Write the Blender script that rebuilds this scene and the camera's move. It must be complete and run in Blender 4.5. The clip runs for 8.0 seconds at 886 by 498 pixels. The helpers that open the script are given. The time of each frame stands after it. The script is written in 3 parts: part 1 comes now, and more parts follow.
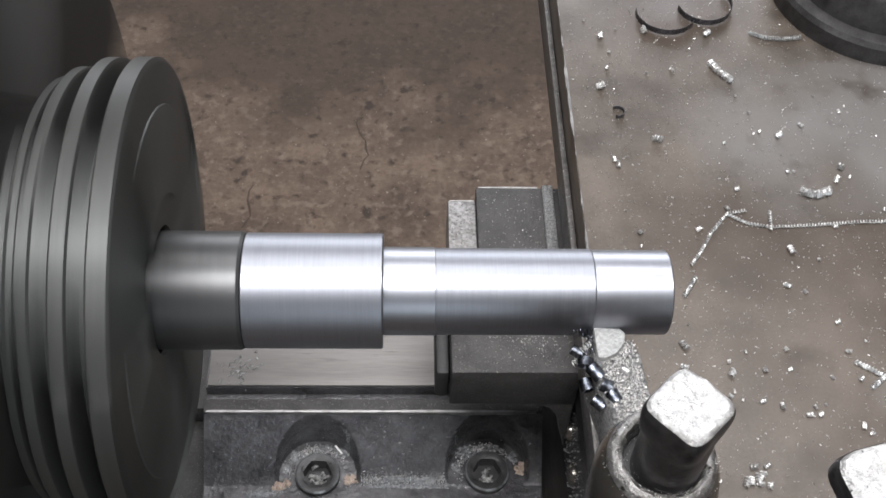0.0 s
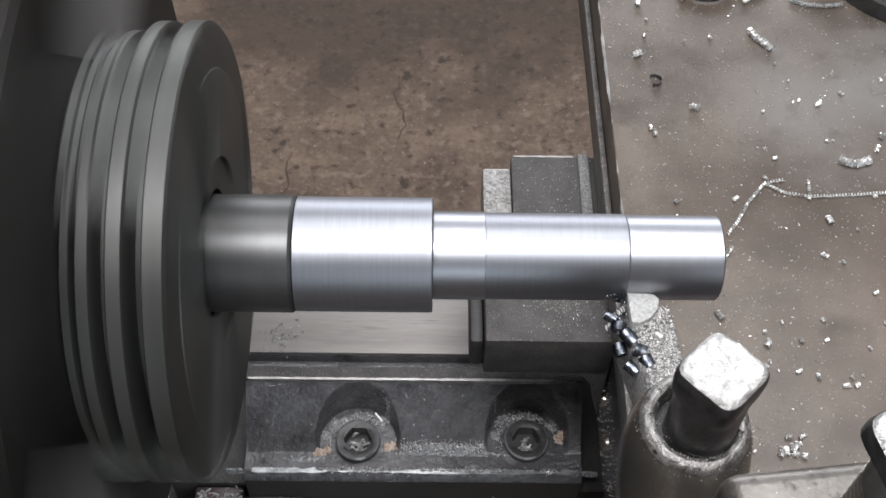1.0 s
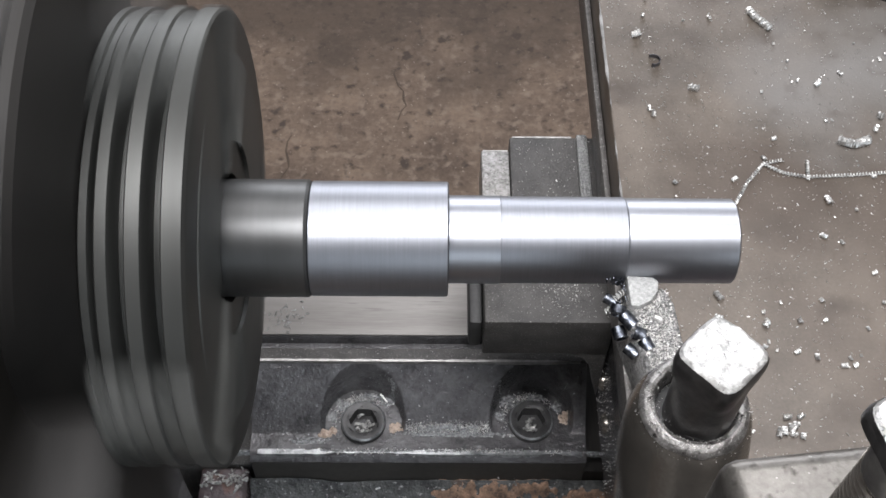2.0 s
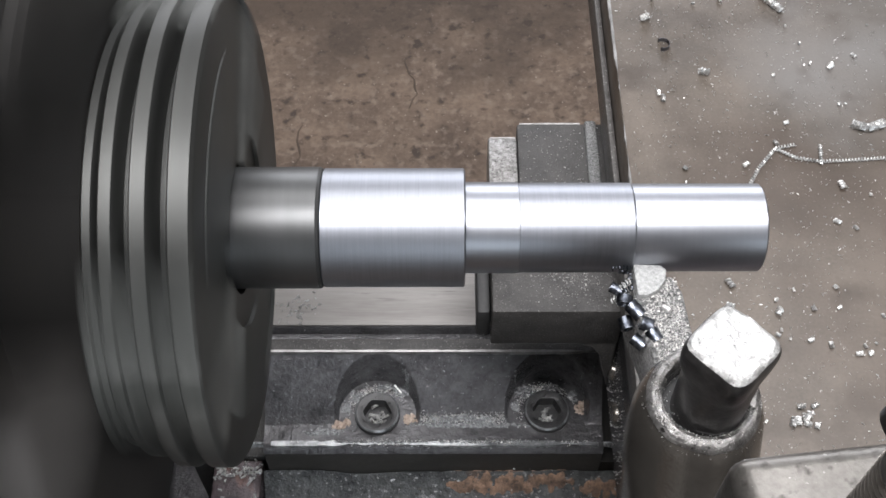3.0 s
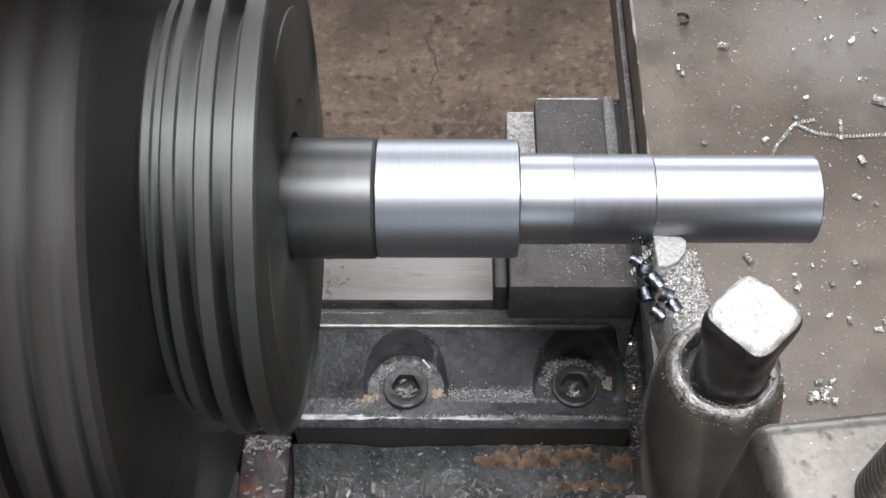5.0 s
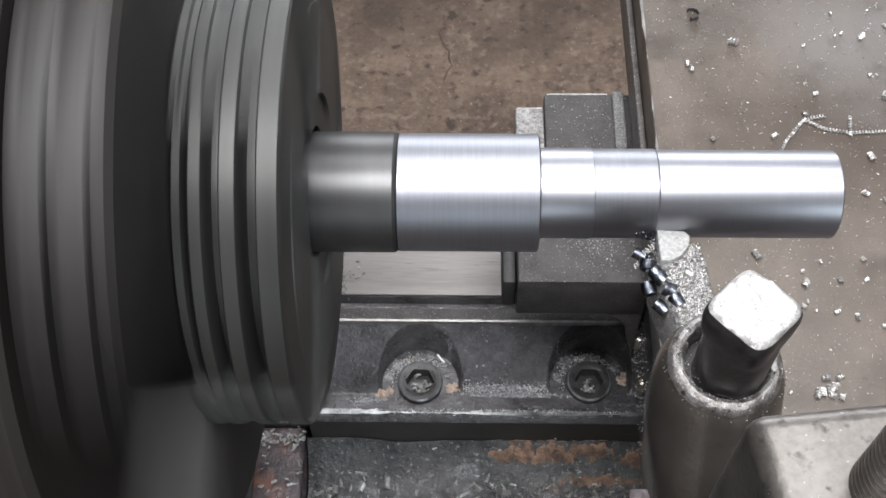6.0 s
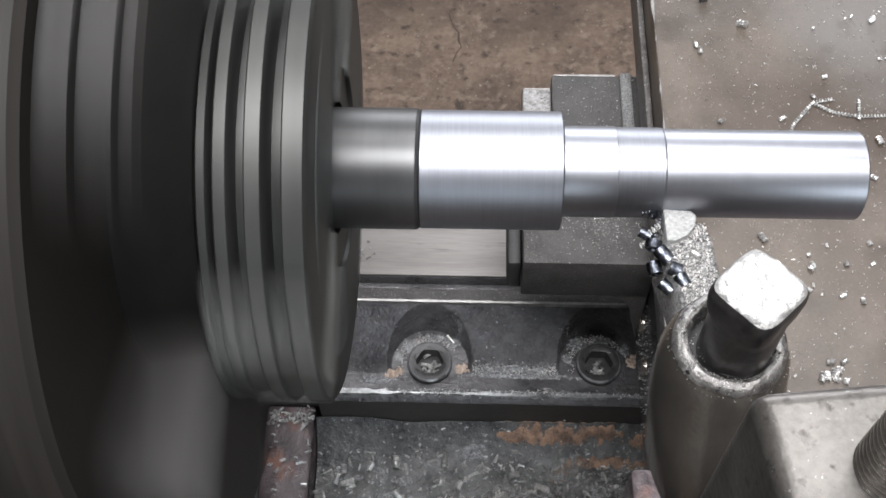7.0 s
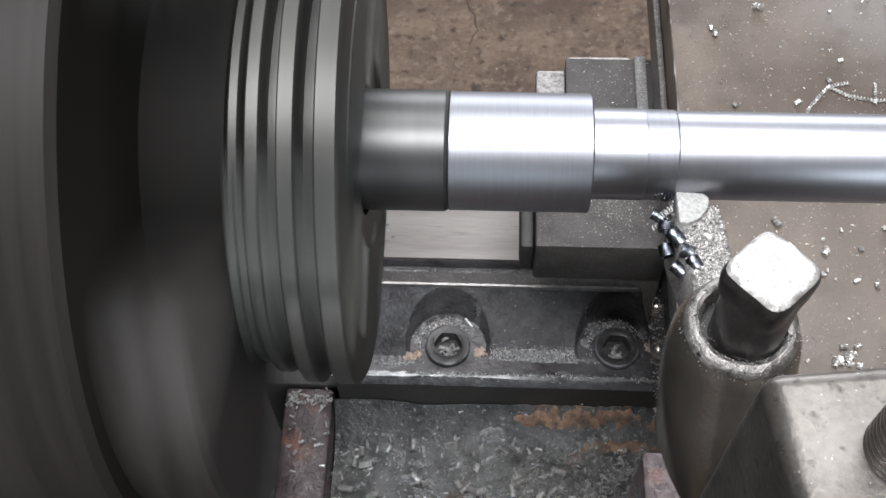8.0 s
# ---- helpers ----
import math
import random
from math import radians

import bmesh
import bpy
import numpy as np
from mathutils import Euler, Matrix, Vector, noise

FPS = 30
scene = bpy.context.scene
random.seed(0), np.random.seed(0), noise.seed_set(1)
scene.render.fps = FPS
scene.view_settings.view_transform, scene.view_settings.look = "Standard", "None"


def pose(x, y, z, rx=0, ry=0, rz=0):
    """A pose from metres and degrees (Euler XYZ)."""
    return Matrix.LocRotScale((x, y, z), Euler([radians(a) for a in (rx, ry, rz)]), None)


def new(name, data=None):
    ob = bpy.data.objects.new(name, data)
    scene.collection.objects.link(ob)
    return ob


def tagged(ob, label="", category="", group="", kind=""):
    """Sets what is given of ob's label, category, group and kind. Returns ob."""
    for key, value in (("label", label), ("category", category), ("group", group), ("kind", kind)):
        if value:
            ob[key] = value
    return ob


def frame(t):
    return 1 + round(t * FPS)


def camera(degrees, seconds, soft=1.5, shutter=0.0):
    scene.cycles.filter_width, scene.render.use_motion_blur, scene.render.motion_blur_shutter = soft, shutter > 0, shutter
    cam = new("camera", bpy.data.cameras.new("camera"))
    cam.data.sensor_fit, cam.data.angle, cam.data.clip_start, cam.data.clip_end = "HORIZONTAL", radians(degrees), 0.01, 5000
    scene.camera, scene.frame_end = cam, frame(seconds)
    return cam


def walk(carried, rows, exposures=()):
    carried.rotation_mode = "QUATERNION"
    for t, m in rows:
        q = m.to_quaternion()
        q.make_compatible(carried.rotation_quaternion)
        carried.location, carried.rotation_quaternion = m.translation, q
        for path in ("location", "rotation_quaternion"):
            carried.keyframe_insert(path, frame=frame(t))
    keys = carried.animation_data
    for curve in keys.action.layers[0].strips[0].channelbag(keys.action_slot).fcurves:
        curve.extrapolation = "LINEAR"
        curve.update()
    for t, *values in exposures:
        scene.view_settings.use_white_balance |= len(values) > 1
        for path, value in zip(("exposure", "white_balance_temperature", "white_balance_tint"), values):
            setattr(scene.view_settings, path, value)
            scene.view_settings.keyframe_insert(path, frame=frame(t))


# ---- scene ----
# Metres. x runs along the spindle from headstock to tailstock, y away from the operator; the floor is z = 0.
AXIS = 1.15            # height of the spindle axis
FEED = 0.0275          # travel of the carriage towards the chuck in 8 s
PLATE = 0.9343         # top of the cross slide table

cam = camera(43.4, 8.0, soft=1.6, shutter=0.45)
PATH = [
    (0.0, pose(-0.0425, -0.1377, 1.3492, 36.85, -2.20, -1.16)),
    (0.5, pose(-0.0440, -0.1384, 1.3495, 35.97, -1.65, -0.64)),
    (1.0, pose(-0.0456, -0.1392, 1.3485, 35.36, -0.90, 0.14)),
    (1.5, pose(-0.0474, -0.1399, 1.3490, 34.86, -1.03, -0.06)),
    (1.7, pose(-0.0482, -0.1396, 1.3504, 34.48, -0.96, -0.02)),
    (2.8, pose(-0.0506, -0.1343, 1.3421, 34.13, -0.30, -0.39)),
    (3.0, pose(-0.0501, -0.1340, 1.3424, 33.76, -0.09, -0.11)),
    (3.5, pose(-0.0521, -0.1349, 1.3434, 33.68, -0.02, -0.01)),
    (4.0, pose(-0.0538, -0.1350, 1.3425, 33.11, -0.15, 0.19)),
    (4.2, pose(-0.0545, -0.1355, 1.3436, 32.77, 0.48, 0.62)),
    (5.3, pose(-0.0585, -0.1358, 1.3420, 32.57, 0.47, 0.45)),
    (5.5, pose(-0.0580, -0.1368, 1.3439, 32.52, 1.01, 1.08)),
    (6.0, pose(-0.0598, -0.1367, 1.3431, 32.40, 0.87, 0.99)),
    (6.5, pose(-0.0615, -0.1368, 1.3427, 32.11, 0.82, 1.14)),
    (7.0, pose(-0.0632, -0.1372, 1.3419, 31.50, 0.78, 1.65)),
    (7.5, pose(-0.0647, -0.1379, 1.3417, 30.98, 1.17, 2.26)),
    (8.0, pose(-0.0663, -0.1377, 1.3417, 30.69, 1.23, 2.24)),
]
walk(cam, PATH, exposures=[(0.0, -0.2), (1.5, -0.1), (3.5, -0.03), (6.0, 0.05), (8.0, 0.1)])

# ---------------------------------------------------------------- light
world = bpy.data.worlds.new("world")
scene.world = world
world.use_nodes = True
sky = world.node_tree.nodes.new("ShaderNodeTexSky")
sky.sky_type, sky.sun_disc = "NISHITA", False
sky.sun_elevation, sky.sun_rotation = radians(40), radians(0)
world.node_tree.links.new(sky.outputs[0], world.node_tree.nodes["Background"].inputs[0])
world.node_tree.nodes["Background"].inputs[1].default_value = 0.1


def area(name, m, sx, sy, power, color):
    la = bpy.data.lights.new(name, "AREA")
    la.shape, la.size, la.size_y, la.energy, la.color = "RECTANGLE", sx, sy, power, color
    ob = new(name, la)
    ob.matrix_basis = m
    return ob


area("tube_light", pose(-0.22, -0.33, 2.62, 0, 0, 0), 1.2, 0.46, 59, (0.98, 0.97, 0.995))
area("tube_light", pose(0.10, 0.75, 2.62, 0, 0, 0), 1.0, 0.50, 20, (0.98, 0.97, 0.995))
area("window_light", pose(0.3, 3.9, 2.0, -90, 0, 0), 3.0, 1.2, 102, (0.93, 0.94, 1.0))
# Cool fill from the operator's side, an added lamp with no window in view.
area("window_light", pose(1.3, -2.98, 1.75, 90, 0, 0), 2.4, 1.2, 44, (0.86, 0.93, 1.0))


# ---------------------------------------------------------------- materials
def mat(name, a, b, scale=40.0, rough=(0.4, 0.6), metal=0.0, bump=0.2, fine=400.0, stretch=(1, 1, 1), spots=None, random_tint=0.0, dist=0.0004, spec=0.5):
    """Two colours mixed by coarse noise and fine grain, roughness range, relief; spots: (colour, scale, threshold)."""
    m = bpy.data.materials.new(name)
    m.use_nodes = True
    nt = m.node_tree
    N, L = nt.nodes, nt.links
    bsdf = N["Principled BSDF"]
    bsdf.inputs["Metallic"].default_value = metal
    bsdf.inputs["Specular IOR Level"].default_value = spec
    co = N.new("ShaderNodeTexCoord")
    mp = N.new("ShaderNodeMapping")
    mp.inputs["Scale"].default_value = stretch
    L.new(co.outputs["Object"], mp.inputs[0])
    n1, n2 = N.new("ShaderNodeTexNoise"), N.new("ShaderNodeTexNoise")
    for n, sc, det in ((n1, scale, 6), (n2, fine, 4)):
        n.inputs["Scale"].default_value, n.inputs["Detail"].default_value = sc, det
        n.inputs["Roughness"].default_value = 0.62
        L.new(mp.outputs[0], n.inputs["Vector"])
    add = N.new("ShaderNodeMath")
    add.operation = "MULTIPLY_ADD"
    L.new(n2.outputs[0], add.inputs[0])
    add.inputs[1].default_value = 0.45
    L.new(n1.outputs[0], add.inputs[2])
    ramp = N.new("ShaderNodeMapRange")
    ramp.inputs[1].default_value, ramp.inputs[2].default_value = 0.52, 0.92
    L.new(add.outputs[0], ramp.inputs[0])
    mix = N.new("ShaderNodeMix")
    mix.data_type = "RGBA"
    mix.inputs[6].default_value, mix.inputs[7].default_value = (*a, 1), (*b, 1)
    L.new(ramp.outputs[0], mix.inputs[0])
    out = mix.outputs[2]
    if spots:
        for col, sc, lo, hi in spots:
            ns = N.new("ShaderNodeTexNoise")
            ns.inputs["Scale"].default_value, ns.inputs["Detail"].default_value = sc, 3
            L.new(mp.outputs[0], ns.inputs["Vector"])
            mr = N.new("ShaderNodeMapRange")
            mr.inputs[1].default_value, mr.inputs[2].default_value = lo, hi
            L.new(ns.outputs[0], mr.inputs[0])
            mx = N.new("ShaderNodeMix")
            mx.data_type = "RGBA"
            L.new(mr.outputs[0], mx.inputs[0])
            L.new(out, mx.inputs[6])
            mx.inputs[7].default_value = (*col, 1)
            out = mx.outputs[2]
    if random_tint:
        oi = N.new("ShaderNodeObjectInfo")
        hs = N.new("ShaderNodeHueSaturation")
        rr = N.new("ShaderNodeMapRange")
        rr.inputs[3].default_value, rr.inputs[4].default_value = 1 - random_tint, 1 + random_tint
        L.new(oi.outputs["Random"], rr.inputs[0])
        L.new(rr.outputs[0], hs.inputs["Value"])
        L.new(out, hs.inputs["Color"])
        out = hs.outputs[0]
    L.new(out, bsdf.inputs["Base Color"])
    rg = N.new("ShaderNodeMapRange")
    rg.inputs[3].default_value, rg.inputs[4].default_value = rough
    L.new(n1.outputs[0], rg.inputs[0])
    L.new(rg.outputs[0], bsdf.inputs["Roughness"])
    bp = N.new("ShaderNodeBump")
    bp.inputs["Strength"].default_value, bp.inputs["Distance"].default_value = bump, dist
    L.new(add.outputs[0], bp.inputs["Height"])
    L.new(bp.outputs[0], bsdf.inputs["Normal"])
    return m


CONCRETE = mat("brown_stained_concrete", (0.078, 0.053, 0.038), (0.190, 0.138, 0.101), 9.0, (0.75, 0.95), 0, 0.6, 110,
               spots=[((0.058, 0.040, 0.029), 55, 0.56, 0.70), ((0.050, 0.035, 0.026), 26, 0.62, 0.70), ((0.200, 0.152, 0.116), 60, 0.52, 0.72), ((0.27, 0.22, 0.18), 150, 0.66, 0.72)], dist=0.003)


def soak(m, colour, centre, radius):
    """An old round oil stain with a ragged edge on a floor."""
    N, L = m.node_tree.nodes, m.node_tree.links
    target = N["Principled BSDF"].inputs["Base Color"]
    below = target.links[0].from_socket
    co, away, ns = N.new("ShaderNodeTexCoord"), N.new("ShaderNodeVectorMath"), N.new("ShaderNodeTexNoise")
    ns.inputs["Scale"].default_value, ns.inputs["Detail"].default_value = 7, 8
    away.operation = "DISTANCE"
    away.inputs[1].default_value = centre
    L.new(co.outputs["Object"], away.inputs[0])
    L.new(co.outputs["Object"], ns.inputs["Vector"])
    shift = N.new("ShaderNodeMath")
    shift.operation = "MULTIPLY_ADD"
    shift.inputs[1].default_value = -0.5
    L.new(ns.outputs[0], shift.inputs[0])
    L.new(away.outputs["Value"], shift.inputs[2])
    edge = N.new("ShaderNodeMapRange")
    edge.inputs[1].default_value, edge.inputs[2].default_value = radius - 0.33, radius - 0.17
    edge.inputs[3].default_value, edge.inputs[4].default_value = 0.72, 0.0
    L.new(shift.outputs[0], edge.inputs[0])
    mix = N.new("ShaderNodeMix")
    mix.data_type = "RGBA"
    L.new(edge.outputs[0], mix.inputs[0])
    L.new(below, mix.inputs[6])
    mix.inputs[7].default_value = (*colour, 1)
    L.new(mix.outputs[2], target)


soak(CONCRETE, (0.044, 0.030, 0.021), (-0.10, 1.72, 0.0), 0.58)
PLASTER = mat("dingy_grey_plaster", (0.34, 0.335, 0.325), (0.46, 0.455, 0.44), 2, (0.8, 0.95), 0, 0.2, 60)
SLIDE = mat("oily_ground_cast_iron", (0.050, 0.040, 0.031), (0.122, 0.101, 0.082), 22, (0.34, 0.56), 0.12, 0.4, 700,
            spots=[((0.055, 0.039, 0.029), 8, 0.52, 0.72), ((0.34, 0.32, 0.30), 800, 0.69, 0.73), ((0.15, 0.142, 0.134), 7, 0.52, 0.70), ((0.050, 0.038, 0.029), 36, 0.56, 0.74)], spec=0.45)
IRON = mat("dark_oily_cast_iron", (0.038, 0.037, 0.039), (0.112, 0.110, 0.114), 60, (0.12, 0.26), 0.25, 0.9, 380,
           spots=[((0.022, 0.022, 0.023), 30, 0.58, 0.72), ((0.30, 0.31, 0.32), 700, 0.69, 0.73)], dist=0.0016)
SADDLE = mat("dark_grey_cast_iron", (0.028, 0.027, 0.026), (0.070, 0.067, 0.064), 60, (0.42, 0.6), 0.0, 0.8, 900,
             spots=[((0.34, 0.33, 0.32), 1500, 0.64, 0.71)], spec=0.3, dist=0.0012)
STRIP = mat("dusty_gib_strip", (0.05, 0.046, 0.043), (0.12, 0.113, 0.107), 200, (0.35, 0.5), 0.3, 0.6, 900, spots=[((0.36, 0.35, 0.34), 900, 0.64, 0.70)])
WAY = mat("scraped_bed_way", (0.13, 0.122, 0.115), (0.22, 0.21, 0.20), 20, (0.42, 0.6), 0.35, 0.2, 300, (0.25, 4, 4),
          spots=[((0.07, 0.066, 0.062), 120, 0.66, 0.75)])
WORN = mat("worn_edge_and_highlight", (0.18, 0.177, 0.172), (0.36, 0.352, 0.344), 150, (0.3, 0.5), 0.8, 0.4, 900)
LIP = mat("worn_rim_and_lip_highlight", (0.08, 0.084, 0.087), (0.36, 0.37, 0.376), 160, (0.24, 0.4), 0.5, 0.3, 600)
TURNED = mat("freshly_turned_steel", (0.285, 0.294, 0.322), (0.305, 0.315, 0.343), 260, (0.36, 0.42), 1.0, 0.05, 2500, (6, 0.2, 0.2), dist=0.0001)
ROUGHCUT = mat("rough_turned_steel", (0.212, 0.220, 0.243), (0.258, 0.268, 0.294), 420, (0.40, 0.48), 1.0, 0.18, 3000, (6, 0.35, 0.35), dist=0.0001)
BLACKBAR = mat("black_rolled_steel", (0.055, 0.056, 0.056), (0.10, 0.101, 0.101), 70, (0.36, 0.46), 0.8, 0.15, 900)
JAW = mat("hardened_grey_jaw", (0.028, 0.0285, 0.027), (0.068, 0.069, 0.065), 60, (0.40, 0.54), 0.65, 0.15, 700)
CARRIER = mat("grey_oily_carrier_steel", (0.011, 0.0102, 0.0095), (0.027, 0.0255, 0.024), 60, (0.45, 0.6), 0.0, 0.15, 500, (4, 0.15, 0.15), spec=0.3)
PAD = mat("bare_grey_pad_steel", (0.034, 0.036, 0.034), (0.070, 0.073, 0.069), 60, (0.42, 0.55), 0.4, 0.1, 500, (4, 0.15, 0.15))
BLACK = mat("black_oxide_steel", (0.020, 0.019, 0.019), (0.058, 0.056, 0.055), 110, (0.26, 0.42), 0.35, 0.3, 900)
HOLDER = mat("worn_black_tool_steel", (0.125, 0.113, 0.101), (0.260, 0.241, 0.217), 45, (0.15, 0.27), 0.88, 0.25, 1500,
             spots=[((0.6, 0.6, 0.59), 1300, 0.735, 0.76)])
RIM = mat("scuffed_bright_rim", (0.10, 0.096, 0.091), (0.40, 0.39, 0.378), 520, (0.24, 0.42), 0.85, 0.8, 1800, spots=[((0.05, 0.047, 0.044), 900, 0.60, 0.68)], dist=0.0006)
SPECK = mat("chip_dusted_tool_steel", (0.035, 0.035, 0.035), (0.5, 0.5, 0.49), 1300, (0.25, 0.5), 0.6, 1.0, 3000, dist=0.0012)
SQUARE = mat("battered_bright_screw_top", (0.36, 0.36, 0.352), (0.66, 0.66, 0.648), 700, (0.28, 0.5), 0.75, 1.0, 2200,
             spots=[((0.09, 0.09, 0.09), 1500, 0.66, 0.72)], dist=0.0006)
CLAMP = mat("brushed_clamp_steel", (0.085, 0.080, 0.073), (0.165, 0.156, 0.145), 90, (0.30, 0.44), 0.75, 0.5, 900,
            spots=[((0.050, 0.046, 0.042), 420, 0.60, 0.72), ((0.32, 0.31, 0.30), 1300, 0.70, 0.75)])
CARBIDE = mat("dusty_carbide_insert", (0.20, 0.203, 0.20), (0.42, 0.425, 0.415), 1100, (0.5, 0.7), 0.2, 0.9, 2500)
CHIP = mat("bright_steel_chip", (0.48, 0.47, 0.455), (0.85, 0.84, 0.82), 700, (0.2, 0.4), 0.8, 0.4, 2500, random_tint=0.35)
DULLCHIP = mat("loose_steel_chip", (0.10, 0.10, 0.098), (0.85, 0.85, 0.83), 420, (0.2, 0.4), 0.55, 0.4, 2500, random_tint=0.35)
GAPSHADE = mat("jaw_gap_shade_black", (0.003, 0.003, 0.003), (0.009, 0.008, 0.007), 90, (0.6, 0.8), 0, 0.3, 500, spec=0.1)
BOLT = mat("black_oxide_bolt", (0.024, 0.024, 0.025), (0.075, 0.074, 0.074), 130, (0.3, 0.5), 0.3, 0.6, 1200)
BLUECHIP = mat("blued_steel_chip", (0.022, 0.025, 0.032), (0.20, 0.215, 0.245), 420, (0.26, 0.42), 1.0, 0.3, 900)
DARKCHIP = mat("dark_curled_chip", (0.05, 0.05, 0.055), (0.18, 0.18, 0.2), 260, (0.2, 0.35), 0.9, 0.2, 900)
RUST = mat("rusty_oily_casting", (0.030, 0.032, 0.033), (0.150, 0.153, 0.151), 60, (0.12, 0.32), 0.2, 1.0, 330,
           spots=[((0.16, 0.085, 0.045), 24, 0.62, 0.76), ((0.34, 0.34, 0.34), 420, 0.63, 0.68)], dist=0.003)
PASTE = mat("bluish_chip_paste", (0.022, 0.023, 0.024), (0.58, 0.595, 0.605), 850, (0.14, 0.32), 0.5, 1.0, 2600, dist=0.0009)
GREASE = mat("beige_grease_crumb", (0.24, 0.175, 0.135), (0.50, 0.41, 0.34), 300, (0.5, 0.7), 0, 0.6, 1200, random_tint=0.3)
CAKED = mat("caked_orange_rust", (0.050, 0.036, 0.029), (0.36, 0.225, 0.15), 150, (0.45, 0.7), 0, 1.0, 900, dist=0.001)
HOUSING = mat("grey_oily_housing_paint", (0.030, 0.028, 0.026), (0.058, 0.055, 0.051), 12, (0.5, 0.62), 0, 0.2, 300, spec=0.25)
PURPLE = mat("oily_purple_brown_rib", (0.030, 0.024, 0.026), (0.100, 0.078, 0.082), 60, (0.14, 0.34), 0.2, 0.8, 300,
             spots=[((0.15, 0.075, 0.055), 55, 0.56, 0.68), ((0.015, 0.014, 0.015), 40, 0.60, 0.70)], dist=0.002)
RUBBER = mat("black_felt_and_recess_shade", (0.012, 0.012, 0.012), (0.03, 0.03, 0.03), 200, (0.5, 0.7), 0, 0.5, 900)
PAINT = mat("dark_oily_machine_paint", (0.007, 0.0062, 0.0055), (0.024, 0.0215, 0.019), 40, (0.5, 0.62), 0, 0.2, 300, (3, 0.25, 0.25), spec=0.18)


# ---------------------------------------------------------------- mesh helpers
def finish(bm, name, material, parent=None, label="", sharp=0.6):
    bmesh.ops.recalc_face_normals(bm, faces=bm.faces)
    for f in bm.faces:
        f.smooth = True
    for e in bm.edges:
        e.smooth = not (len(e.link_faces) == 2 and e.calc_face_angle(0) > sharp)
    me = bpy.data.meshes.new(name)
    bm.to_mesh(me)
    bm.free()
    me.materials.append(material)
    ob = new(name, me)
    if parent:
        ob.parent = parent
    if label:
        ob["label"] = label
    return ob


def part(name, bm, material, parent, label="", sharp=0.6):
    return finish(bm, name, material, parent, label, sharp)


def thing(name, at, label, category, group="", kind=""):
    ob = new(name)
    ob.empty_display_size = 0.01
    ob.location = at
    return tagged(ob, label, category, group, kind)


def box(x0, x1, y0, y1, z0, z1, bev=0.0, seg=2, bm=None, m=None):
    b = bmesh.new()
    bmesh.ops.create_cube(b, size=1)
    for v in b.verts:
        v.co = Vector(((x0 + x1) / 2 + v.co.x * (x1 - x0), (y0 + y1) / 2 + v.co.y * (y1 - y0), (z0 + z1) / 2 + v.co.z * (z1 - z0)))
    if bev:
        bmesh.ops.bevel(b, geom=b.edges[:], offset=bev, segments=seg, affect="EDGES", profile=0.5)
    if m:
        b.transform(m)
    return b if bm is None else merge(bm, b)


def merge(bm, b):
    me = bpy.data.meshes.new("temp")
    b.to_mesh(me)
    b.free()
    bm.from_mesh(me)
    bpy.data.meshes.remove(me)
    return bm


def prism(points, z0, z1, bev=0.0, seg=2):
    """An upright prism over a polygon of (x, y)."""
    b = bmesh.new()
    f = b.faces.new([b.verts.new((x, y, z0)) for x, y in points])
    r = bmesh.ops.extrude_face_region(b, geom=[f])
    for v in r["geom"]:
        if isinstance(v, bmesh.types.BMVert):
            v.co.z = z1
    if bev:
        bmesh.ops.bevel(b, geom=b.edges[:], offset=bev, segments=seg, affect="EDGES", profile=0.5)
    return b


def revolve(profile, n=64, axis="x", close=False):
    """A body of revolution from (along, radius) pairs."""
    b = bmesh.new()
    rings = []
    for a, r in profile:
        ring = []
        for k in range(n):
            c, s = math.cos(2 * math.pi * k / n) * r, math.sin(2 * math.pi * k / n) * r
            ring.append(b.verts.new((a, c, s) if axis == "x" else (c, s, a)))
        rings.append(ring)
    pairs = list(zip(rings, rings[1:])) + ([(rings[-1], rings[0])] if close else [])
    for p, q in pairs:
        for k in range(n):
            b.faces.new((p[k], p[(k + 1) % n], q[(k + 1) % n], q[k]))
    if not close:
        b.faces.new(rings[0])
        b.faces.new(rings[-1])
    return b


def coil(path, r, pitch, thick, sides=4, per=9, wob=0.15, seed=0):
    """A wound chip: a thin strip in a helix of radius r along a polyline of 3D points."""
    rnd = random.Random(seed)
    pts = [Vector(p) for p in path]
    cum = [0.0]
    for p, q in zip(pts, pts[1:]):
        cum.append(cum[-1] + (q - p).length)
    total = cum[-1]
    n = max(6, int(total / pitch * per))

    def at(s):
        for k in range(len(pts) - 1):
            if s <= cum[k + 1] or k == len(pts) - 2:
                f = (s - cum[k]) / max(1e-9, cum[k + 1] - cum[k])
                return pts[k].lerp(pts[k + 1], f), (pts[k + 1] - pts[k]).normalized()

    b = bmesh.new()
    prev = None
    for i in range(n + 1):
        c, d = at(total * i / n)
        up = Vector((0, 0, 1)) if abs(d.z) < 0.9 else Vector((1, 0, 0))
        u = d.cross(up).normalized()
        w = u.cross(d)
        a = 2 * math.pi * i / per
        rr = r * (1 + wob * rnd.uniform(-1, 1))
        o = u * math.cos(a) + w * math.sin(a)
        m = c + o * rr
        t = d * thick * 1.6
        ring = [b.verts.new(m - t), b.verts.new(m + o * thick), b.verts.new(m + t), b.verts.new(m - o * thick)]
        if prev:
            for k in range(4):
                b.faces.new((prev[k], prev[(k + 1) % 4], ring[(k + 1) % 4], ring[k]))
        else:
            b.faces.new(ring)
        prev = ring
    b.faces.new(prev)
    return b


